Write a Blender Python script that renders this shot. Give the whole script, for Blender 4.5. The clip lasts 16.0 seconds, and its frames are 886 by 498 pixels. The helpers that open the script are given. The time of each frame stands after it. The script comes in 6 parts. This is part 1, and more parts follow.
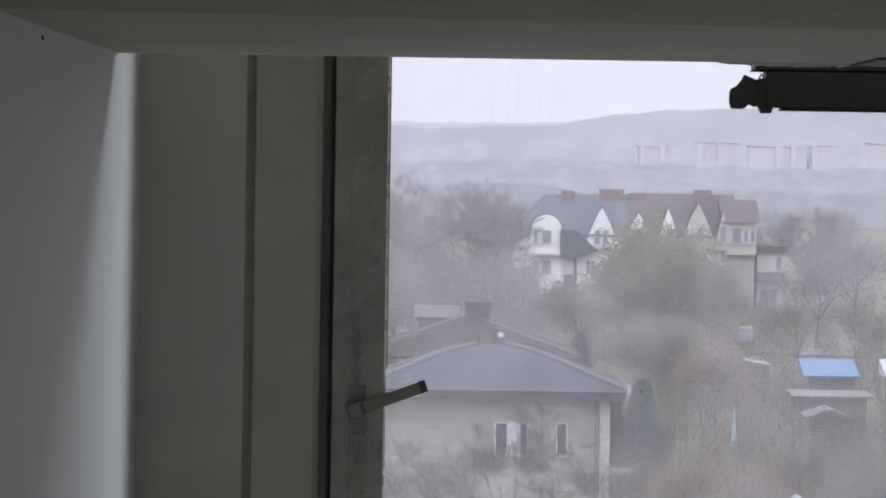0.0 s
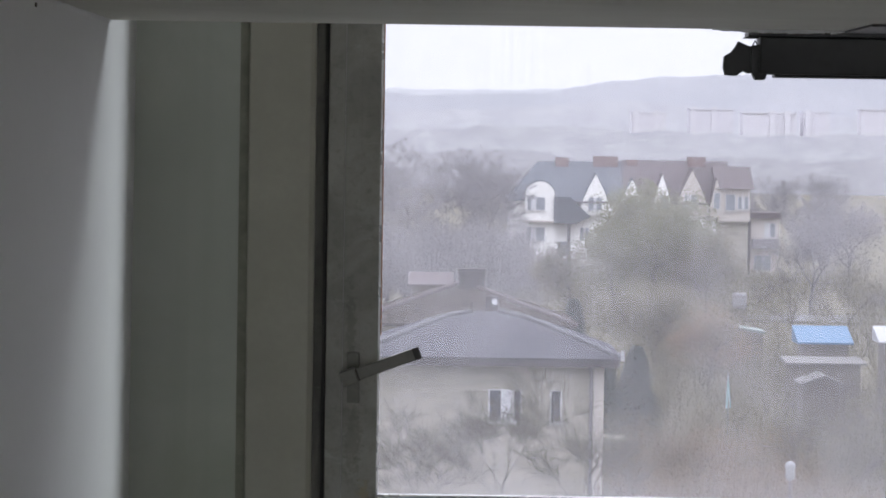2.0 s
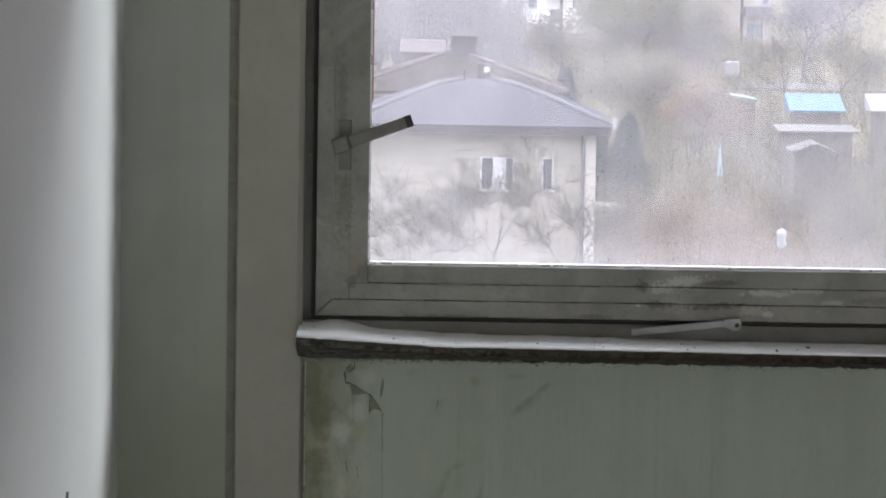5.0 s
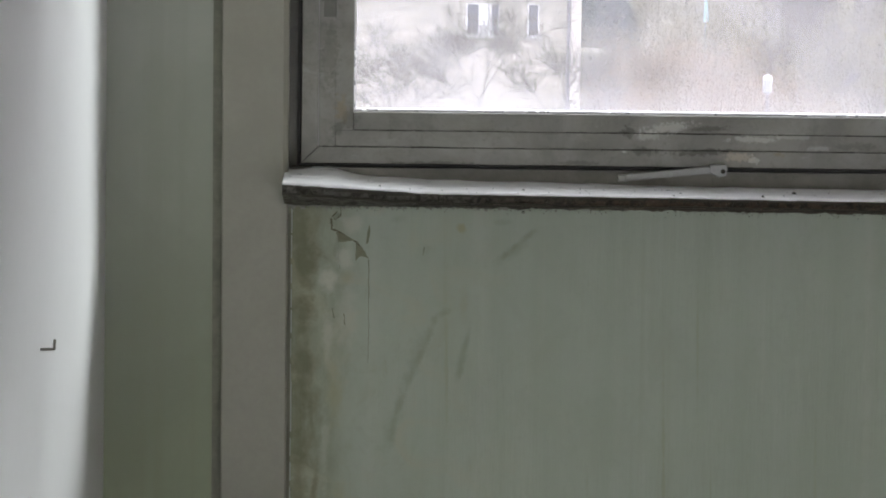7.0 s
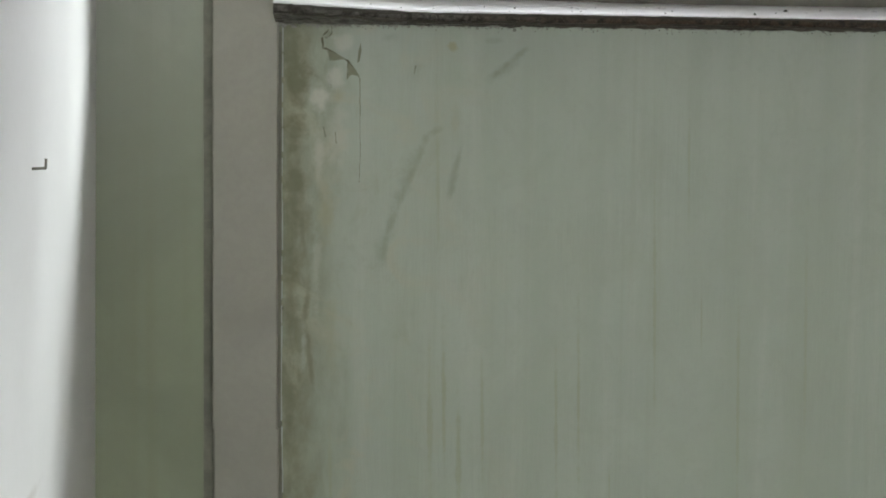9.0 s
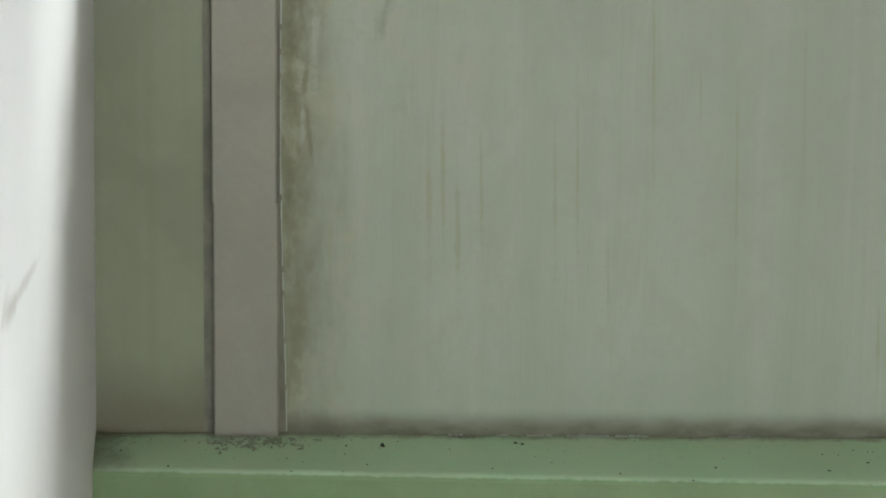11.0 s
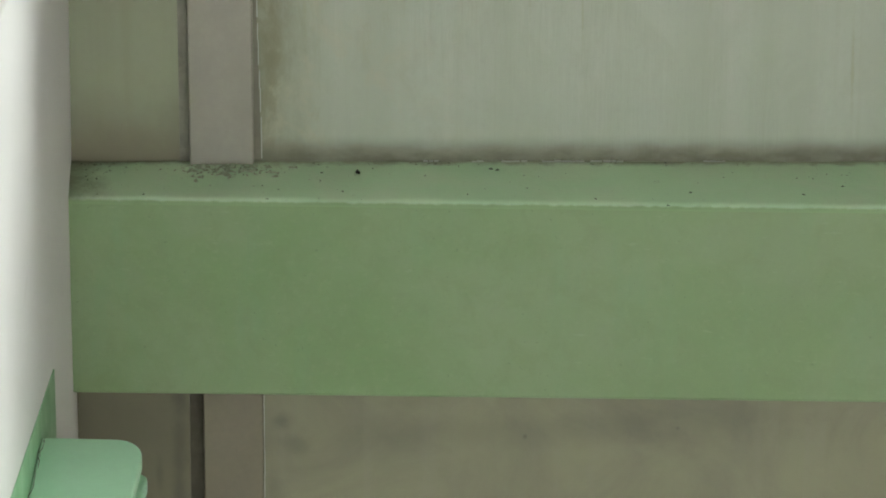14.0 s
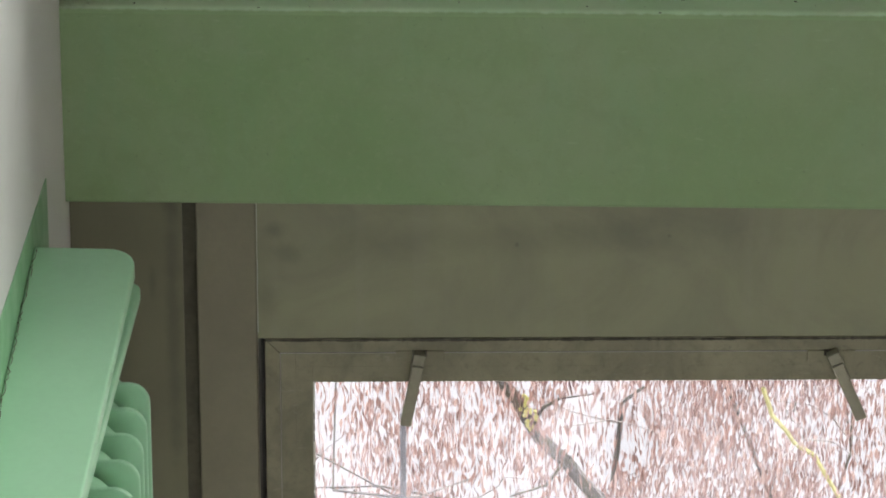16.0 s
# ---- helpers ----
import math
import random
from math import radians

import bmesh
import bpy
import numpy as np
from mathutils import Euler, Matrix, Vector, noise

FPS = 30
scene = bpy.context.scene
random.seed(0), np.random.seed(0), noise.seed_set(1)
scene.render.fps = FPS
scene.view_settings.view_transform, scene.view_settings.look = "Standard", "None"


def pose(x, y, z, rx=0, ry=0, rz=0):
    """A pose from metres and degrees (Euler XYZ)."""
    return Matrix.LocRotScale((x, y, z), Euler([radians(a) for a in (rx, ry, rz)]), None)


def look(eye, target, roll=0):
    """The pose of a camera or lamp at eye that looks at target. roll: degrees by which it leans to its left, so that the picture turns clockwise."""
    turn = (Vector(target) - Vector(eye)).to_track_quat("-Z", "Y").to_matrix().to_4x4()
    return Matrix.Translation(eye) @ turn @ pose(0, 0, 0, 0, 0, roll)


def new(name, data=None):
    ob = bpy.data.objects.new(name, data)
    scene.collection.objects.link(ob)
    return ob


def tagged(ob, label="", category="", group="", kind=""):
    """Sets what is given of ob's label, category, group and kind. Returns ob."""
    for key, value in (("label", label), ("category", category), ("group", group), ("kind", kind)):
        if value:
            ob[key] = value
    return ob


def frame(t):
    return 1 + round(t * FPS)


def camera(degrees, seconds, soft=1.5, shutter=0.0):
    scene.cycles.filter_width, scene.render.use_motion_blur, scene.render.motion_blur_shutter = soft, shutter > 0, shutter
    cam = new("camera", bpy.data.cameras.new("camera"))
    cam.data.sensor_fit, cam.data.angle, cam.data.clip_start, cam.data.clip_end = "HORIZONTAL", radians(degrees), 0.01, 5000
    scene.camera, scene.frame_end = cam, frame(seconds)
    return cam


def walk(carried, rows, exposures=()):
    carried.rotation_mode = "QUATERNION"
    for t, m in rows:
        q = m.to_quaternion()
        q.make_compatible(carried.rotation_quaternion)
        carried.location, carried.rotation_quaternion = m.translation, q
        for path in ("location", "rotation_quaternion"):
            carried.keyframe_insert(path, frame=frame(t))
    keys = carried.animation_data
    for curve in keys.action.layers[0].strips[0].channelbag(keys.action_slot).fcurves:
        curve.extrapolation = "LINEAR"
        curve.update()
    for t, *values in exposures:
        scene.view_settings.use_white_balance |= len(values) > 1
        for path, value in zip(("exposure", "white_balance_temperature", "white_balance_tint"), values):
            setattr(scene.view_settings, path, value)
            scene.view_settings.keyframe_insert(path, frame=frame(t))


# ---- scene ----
EYE = 5.0
cam = camera(14.0, 16.0, soft=1.85)
# seconds, heading, tilt and lean of a camera that turns where it stands
PATH = [
    (0.0, -0.000, -1.307, 0.896),
    (0.5, -0.037, -1.502, 0.824),
    (1.0, -0.069, -1.427, 0.895),
    (1.5, -0.082, -1.474, 0.819),
    (2.0, -0.106, -1.829, 0.852),
    (2.5, -0.100, -2.633, 0.893),
    (3.0, -0.103, -3.545, 0.982),
    (3.5, -0.123, -4.132, 1.029),
    (6.0, -0.416, -6.517, 0.878),
    (6.5, -0.468, -7.137, 0.895),
    (7.0, -0.547, -7.944, 0.772),
    (7.5, -0.545, -8.689, 0.800),
    (8.0, -0.589, -9.320, 0.735),
    (8.5, -0.692, -10.033, 0.679),
    (10.8, -0.774, -14.034, 0.747),
    (11.0, -0.778, -14.415, 0.629),
    (11.5, -0.790, -15.376, 0.623),
    (12.0, -0.819, -16.147, 0.485),
    (12.5, -0.883, -16.776, 0.508),
    (13.0, -1.028, -17.337, 0.457),
    (13.5, -1.161, -17.879, 0.476),
    (14.0, -1.234, -18.754, 0.398),
    (14.5, -1.270, -19.616, 0.409),
    (15.0, -1.308, -20.327, 0.309),
    (15.5, -1.385, -21.025, 0.311),
    (16.0, -1.392, -21.795, 0.296),
]

EXPOSURES = [(0.0, 0.03, 6250, 7), (0.5, 0.12, 6250, 7), (2.5, 0.31, 6250, 7), (3.5, 0.61, 6300, 7), (6.0, 1.1, 6400, 7), (7.5, 1.41, 6450, 6), (8.5, 1.7, 6500, 5), (11.0, 2.1, 6600, 3), (14.0, 2.3, 6800, 3), (15.0, 2.33, 6800, 4), (15.5, 2.16, 6850, 4), (16.0, 1.72, 6900, 4)]


def aim(yaw, pitch, roll):
    a, b = radians(yaw), radians(pitch)
    way = Vector((-math.sin(a) * math.cos(b), math.cos(a) * math.cos(b), math.sin(b)))
    return look((0, 0, EYE), Vector((0, 0, EYE)) + way * 5, roll)


walk(cam, [(t, aim(*a)) for t, *a in PATH], EXPOSURES)

# ---- world and light ----
world = bpy.data.worlds.new("overcast_sky")
scene.world = world
world.use_nodes = True
wn, wl = world.node_tree.nodes, world.node_tree.links
bg = wn["Background"]
sky = wn.new("ShaderNodeTexSky")
sky.sky_type = "NISHITA"
sky.sun_disc = False
sky.sun_elevation = radians(31)
sky.sun_rotation = radians(56)
sky.dust_density = 4.0
cloud = wn.new("ShaderNodeMix")
cloud.data_type = "RGBA"
cloud.inputs["Factor"].default_value = 0.94
cloud.inputs["B"].default_value = (9.55, 9.2, 10.2, 1)
wl.new(sky.outputs["Color"], cloud.inputs["A"])
# an overcast sky grows brighter towards the zenith
way = wn.new("ShaderNodeTexCoord")
split = wn.new("ShaderNodeSeparateXYZ")
rise = wn.new("ShaderNodeMapRange")
for key, value in zip(("From Min", "From Max", "To Min", "To Max"), (0.04, 0.8, 1.0, 3.2)):
    rise.inputs[key].default_value = value
grow = wn.new("ShaderNodeVectorMath")
grow.operation = "SCALE"
wl.new(way.outputs["Generated"], split.inputs[0])
wl.new(split.outputs["Z"], rise.inputs["Value"])
wl.new(cloud.outputs["Result"], grow.inputs[0])
wl.new(rise.outputs["Result"], grow.inputs["Scale"])
wl.new(grow.outputs[0], bg.inputs["Color"])
bg.inputs["Strength"].default_value = 0.1
sun = new("sun", bpy.data.lights.new("sun", "SUN"))
sun.data.energy, sun.data.angle, sun.data.color = 1.5, radians(22), (0.94, 0.97, 1.0)
sun.matrix_world = look((0, 0, 30), (-1.7, -1.0, 30 - 1.07))

# ---- materials ----


class Nodes:
    """A node material with short ways to add nodes."""

    def __init__(self, name):
        self.mat = bpy.data.materials.new(name)
        self.mat.use_nodes = True
        self.n, self.l = self.mat.node_tree.nodes, self.mat.node_tree.links
        self.bsdf, self.out = self.n["Principled BSDF"], self.n["Material Output"]

    def pos(self, scale=(1, 1, 1), own=False):
        if own:
            src = self.n.new("ShaderNodeTexCoord").outputs["Object"]
        else:
            src = self.n.new("ShaderNodeNewGeometry").outputs["Position"]
        m = self.n.new("ShaderNodeMapping")
        m.inputs["Scale"].default_value = scale
        self.l.new(src, m.inputs["Vector"])
        return m.outputs["Vector"]

    def noise(self, vec, scale, detail=4.0, rough=0.55, warp=0.0):
        x = self.n.new("ShaderNodeTexNoise")
        x.inputs["Scale"].default_value, x.inputs["Detail"].default_value = scale, detail
        x.inputs["Roughness"].default_value, x.inputs["Distortion"].default_value = rough, warp
        self.l.new(vec, x.inputs["Vector"])
        return x.outputs["Fac"]

    def ramp(self, fac, lo, hi, a=0.0, b=1.0):
        x = self.n.new("ShaderNodeMapRange")
        x.interpolation_type = "SMOOTHSTEP"
        for k, v in zip(("From Min", "From Max", "To Min", "To Max"), (lo, hi, a, b)):
            x.inputs[k].default_value = v
        self.l.new(fac, x.inputs["Value"])
        return x.outputs["Result"]

    def times(self, a, b, op="MULTIPLY"):
        x = self.n.new("ShaderNodeMath")
        x.operation = op
        for i, v in enumerate((a, b)):
            if isinstance(v, (int, float)):
                x.inputs[i].default_value = v
            else:
                self.l.new(v, x.inputs[i])
        return x.outputs[0]

    def mix(self, fac, a, b):
        x = self.n.new("ShaderNodeMix")
        x.data_type = "RGBA"
        for k, v in (("Factor", fac), ("A", a), ("B", b)):
            if isinstance(v, (int, float)):
                x.inputs[k].default_value = v
            elif isinstance(v, tuple):
                x.inputs[k].default_value = (*v, 1)
            else:
                self.l.new(v, x.inputs[k])
        return x.outputs["Result"]

    def blot(self, col, at, size, turn, tint, amount, wob=0.7, grain=40, soft=0.9, side=False):
        """A stain with ragged, fading edges round one spot of a wall: at (along, height), half sizes, tilt in degrees."""
        m = self.n.new("ShaderNodeMapping")
        m.vector_type = "TEXTURE"
        m.inputs["Location"].default_value = (-0.545, at[0], EYE + at[1]) if side else (at[0], 6.385, EYE + at[1])
        m.inputs["Rotation"].default_value = (radians(turn), 0, 0) if side else (0, -radians(turn), 0)
        m.inputs["Scale"].default_value = (10, size[0], size[1]) if side else (size[0], 10, size[1])
        self.l.new(self.n.new("ShaderNodeNewGeometry").outputs["Position"], m.inputs["Vector"])
        far = self.n.new("ShaderNodeVectorMath")
        far.operation = "LENGTH"
        self.l.new(m.outputs["Vector"], far.inputs[0])
        rag = self.times(self.times(self.noise(self.pos(), grain, 5, 0.65), 0.5, "SUBTRACT"), wob * 2, "MULTIPLY")
        f = self.ramp(self.times(far.outputs["Value"], rag, "ADD"), 1.0 - soft, 1.0, amount, 0.0)
        return self.mix(f, col, tint)

    def axis(self, k):
        x = self.n.new("ShaderNodeSeparateXYZ")
        self.l.new(self.n.new("ShaderNodeNewGeometry").outputs["Position"], x.inputs[0])
        return x.outputs[k]

    def bump(self, height, strength, dist=0.002):
        x = self.n.new("ShaderNodeBump")
        x.inputs["Strength"].default_value, x.inputs["Distance"].default_value = strength, dist
        self.l.new(height, x.inputs["Height"])
        self.l.new(x.outputs["Normal"], self.bsdf.inputs["Normal"])

    def done(self, color, rough=0.6, metal=0.0):
        b = self.bsdf
        for k, v in (("Base Color", color), ("Roughness", rough), ("Metallic", metal)):
            if isinstance(v, (int, float)):
                b.inputs[k].default_value = v
            elif isinstance(v, tuple):
                b.inputs[k].default_value = (*v, 1)
            else:
                self.l.new(v, b.inputs[k])
        return self.mat


def leafy(k, col, rough, through_it):
    """Thin leaves: part of the light that falls on them comes out on the other side."""
    k.done(col, rough)
    thin, both = k.n.new("ShaderNodeBsdfTranslucent"), k.n.new("ShaderNodeMixShader")
    k.l.new(col, thin.inputs["Color"])
    both.inputs["Fac"].default_value = through_it
    k.l.new(k.bsdf.outputs[0], both.inputs[1])
    k.l.new(thin.outputs[0], both.inputs[2])
    k.l.new(both.outputs[0], k.out.inputs["Surface"])
    return k.mat


def leaf_mix(name, tones, scale):
    """Dry leaves that differ one by one, from dark brown over russet to bleached."""
    k = Nodes(name)
    k.bsdf.inputs["Specular IOR Level"].default_value = 0.1
    isl = k.n.new("ShaderNodeNewGeometry").outputs["Random Per Island"]
    f = k.times(k.times(isl, 0.7), k.times(k.noise(k.pos(), scale, 4), 0.6), "ADD")
    col = k.mix(k.ramp(f, 0.25, 0.6), tones[0], tones[1])
    return leafy(k, k.mix(k.ramp(f, 0.7, 0.95), col, tones[2]), 0.75, 0.4)


def shade(c, k):
    return tuple(min(1.0, v * k) for v in c)


def paint(name, c, rough=0.55, dirt=0.8, coarse=2.5, fine=60, bump=0.15, dist=0.0015, metal=0.0, own=False, spec=0.5):
    """Paint, plaster or bare metal with blotches, grain and a fine relief."""
    k = Nodes(name)
    v = k.pos(own=own)
    k.bsdf.inputs["Specular IOR Level"].default_value = spec
    big = k.ramp(k.noise(v, coarse, 6, 0.6, 0.4), 0.35, 0.7)
    small = k.ramp(k.noise(v, fine, 3), 0.3, 0.75)
    col = k.mix(k.times(big, 0.7), c, shade(c, dirt))
    col = k.mix(k.times(small, 0.35), col, shade(c, 0.5 + dirt * 0.42))
    k.bump(k.noise(v, fine * 2.2, 4), bump, dist)
    return k.done(col, k.ramp(k.noise(v, coarse * 3, 4), 0.3, 0.7, rough - 0.08, rough + 0.1), metal)


def plain_stuff(name, c, c2, scale, rough=0.85, thin=0.0):
    """Foliage, bark, soil: two colours in patches that differ piece by piece."""
    k = Nodes(name)
    k.bsdf.inputs["Specular IOR Level"].default_value = 0.1
    isl = k.n.new("ShaderNodeNewGeometry").outputs["Random Per Island"]
    f = k.times(k.times(k.ramp(k.noise(k.pos(), scale, 5, 0.65), 0.38, 0.62), 0.75), k.times(isl, 0.25), "ADD")
    col = k.mix(f, c, c2)
    return leafy(k, col, rough, thin) if thin else k.done(col, rough)


def white_wall():
    k = Nodes("white_wall_paint")
    v = k.pos()
    c = (0.69, 0.69, 0.68)
    col = k.mix(k.ramp(k.noise(v, 1.6, 6, 0.6, 0.4), 0.35, 0.7, 0.0, 0.5), c, shade(c, 0.93))
    col = k.mix(k.ramp(k.noise(v, 45, 3), 0.3, 0.75, 0.0, 0.2), col, shade(c, 0.9))
    for at, size, turn, amount in (((5.08, -1.366), (0.34, 0.017), -4.5, 0.6), ((4.91, -1.353), (0.14, 0.03), -4.5, 0.75), ((4.84, -1.33), (0.08, 0.03), 10, 0.4), ((5.4, -1.9), (0.06, 0.02), 10, 0.15)):
        col = k.blot(col, at, size, turn, (0.44, 0.42, 0.39), amount, 0.5, 25, side=True)
    k.bump(k.noise(v, 25, 4), 0.15, 0.003)
    return k.done(col, 0.62)


WHITE_WALL = white_wall()
CEILING = paint("ceiling_paint", (0.58, 0.565, 0.51), 0.7, 0.85, 2.0, 40, 0.3, 0.003)
CEILING_GREEN = paint("ceiling_green_paint", (0.42, 0.44, 0.34), 0.7, 0.85, 2.0, 40, 0.3, 0.003)
# hall walls and floor are unseen; their tones set the warm bounced light
SIDE_WALLS = paint("hall_paint", (0.52, 0.49, 0.40), 0.7, 0.9, 1.2, 30, 0.2)
FLOOR = paint("floor_terrazzo", (0.38, 0.345, 0.28), 0.4, 0.8, 3.0, 150, 0.05)
SILL_WHITE = paint("sill_white_paint", (0.92, 0.92, 0.91), 0.35, 0.95, 9, 120, 0.4, 0.002)


def old_aluminium(name, c, flaked):
    """Dull sash metal: greasy blotches, pale scuffs, and flaked paint in a few spots."""
    k = Nodes(name)
    v = k.pos()
    col = k.mix(k.ramp(k.noise(v, 7, 6, 0.65, 0.6), 0.32, 0.7), shade(c, 1.06), shade(c, 0.72))
    col = k.mix(k.ramp(k.noise(v, 38, 5, 0.7, 0.5), 0.52, 0.78, 0.0, 0.6), col, shade(c, 0.5))
    col = k.mix(k.ramp(k.noise(k.pos((0.5, 1, 1.6)), 26, 6, 0.7, 0.8), 0.6, 0.78, 0.0, 0.45), col, (0.46, 0.45, 0.40))
    col = k.mix(k.ramp(k.noise(v, 160, 3), 0.55, 0.8, 0.0, 0.4), col, shade(c, 0.55))
    pale, dirt, ochre = (0.56, 0.55, 0.49), (0.085, 0.08, 0.06), (0.30, 0.24, 0.14)
    if flaked:
        for at, size, turn, tint, amount in (
                ((0.46, -0.671), (0.055, 0.011), 8, pale, 0.7), ((0.425, -0.684), (0.03, 0.010), 0, pale, 0.55), ((0.615, -0.690), (0.055, 0.007), 0, pale, 0.65), ((0.68, -0.684), (0.05, 0.006), 0, pale, 0.4),
                ((0.39, -0.677), (0.018, 0.014), 60, dirt, 0.7), ((0.53, -0.672), (0.045, 0.006), 4, dirt, 0.6), ((0.42, -0.713), (0.035, 0.009), 0, dirt, 0.6), ((0.52, -0.714), (0.07, 0.007), 3, dirt, 0.75), ((0.30, -0.735), (0.05, 0.005), 0, dirt, 0.5), ((0.05, -0.74), (0.09, 0.006), 0, dirt, 0.6),
                ((0.588, -0.722), (0.036, 0.010), 0, (0.48, 0.42, 0.34), 0.85), ((0.615, -0.726), (0.012, 0.009), 0, pale, 0.8), ((0.66, -0.716), (0.012, 0.005), 0, ochre, 0.5), ((0.382, -0.7145), (0.007, 0.003), 0, pale, 0.9), ((0.73, -0.705), (0.03, 0.006), 0, pale, 0.45), ((0.80, -0.70), (0.05, 0.008), 0, dirt, 0.4),
                ((-0.123, -0.645), (0.014, 0.03), 10, ochre, 0.6), ((-0.11, -0.66), (0.02, 0.02), 0, dirt, 0.4), ((-0.145, -0.55), (0.02, 0.08), 0, dirt, 0.4), ((-0.15, -0.35), (0.012, 0.1), 0, dirt, 0.4), ((-0.13, -0.68), (0.02, 0.012), 45, dirt, 0.5)):
            col = k.blot(col, at, size, turn, tint, amount * 0.9, 1.4, 120, 0.6)
    k.bump(k.noise(v, 70, 5), 0.35, 0.0015)
    return k.done(col, k.ramp(k.noise(v, 20, 4), 0.3, 0.7, 0.4, 0.62), 0.3)


ALU = old_aluminium("aged_aluminium", (0.30, 0.292, 0.252), True)
ALU_LOW = old_aluminium("aged_olive_aluminium", (0.268, 0.252, 0.17), False)
FRAME_GREY = old_aluminium("sooty_frame_metal", (0.17, 0.165, 0.135), False)
FRAME_LOW = old_aluminium("dirty_lower_frame_metal", (0.26, 0.25, 0.21), False)
ALU_STRIP = paint("painted_cover_strip", (0.365, 0.355, 0.285), 0.5, 0.82, 4.5, 90, 0.15, 0.001)
RETURN = paint("dark_strip_return", (0.225, 0.216, 0.155), 0.6, 0.7, 14, 120, 0.3, 0.001)
ALU_EDGE = paint("bright_aluminium_edge", (0.72, 0.71, 0.69), 0.3, 0.85, 9, 130, 0.15, 0.001, 0.6)
RIDGE = paint("highlight_ridge_metal", (0.42, 0.41, 0.37), 0.4, 0.8, 9, 130, 0.15, 0.001, 0.3)
GASKET = paint("black_rubber_gasket", (0.05, 0.047, 0.04), 0.6, 0.7, 12, 90, 0.4)
GRIME = paint("dark_grime", (0.075, 0.068, 0.05), 0.85, 0.55, 30, 160, 0.8, 0.003)
HANDLE_LOW = paint("bronze_handle_metal", (0.33, 0.315, 0.235), 0.4, 0.75, 25, 200, 0.2, 0.0008, 0.3, own=True)
HANDLE = paint("dull_handle_metal", (0.185, 0.18, 0.148), 0.4, 0.7, 25, 200, 0.2, 0.0008, 0.3, own=True)
LATCH = paint("pale_latch_metal", (0.36, 0.36, 0.33), 0.4, 0.75, 25, 200, 0.2, 0.0008, 0.4, own=True)
MINT = paint("mint_green_gloss_paint", (0.43, 0.74, 0.505), 0.4, 0.98, 3, 80, 0.03, 0.001)
MINT_DARK = paint("mint_wall_band_paint", (0.26, 0.50, 0.29), 0.4, 0.9, 5, 80, 0.1)
BLIND_BLACK = paint("blind_dark_plastic", (0.02, 0.02, 0.017), 0.5, 0.8, 20, 150, 0.1, own=True)
RUST = paint("rust_scale", (0.16, 0.07, 0.035), 0.9, 0.6, 40, 200, 0.8, 0.003)
PUTTY = paint("rust_stained_putty", (0.42, 0.19, 0.09), 0.8, 0.6, 12, 160, 0.4)
FLAKE = paint("loose_paint_flake", (0.50, 0.53, 0.45), 0.6, 0.8, 20, 200, 0.4)
# crack ribbons: dirt and the gap's shadow in one dark colour
CRACK = paint("crack_shadow_dirt", (0.16, 0.15, 0.09), 0.9, 0.7, 40, 200, 0.5)
MARK = paint("olive_damp_mark", (0.27, 0.278, 0.18), 0.8, 0.75, 30, 120, 0.3)
CRUMB = paint("dead_leaf_crumb", (0.05, 0.06, 0.035), 0.9, 0.6, 40, 200, 0.5)
PLASTER_CRUMB = paint("plaster_crumb", (0.36, 0.42, 0.29), 0.9, 0.7, 40, 200, 0.7)


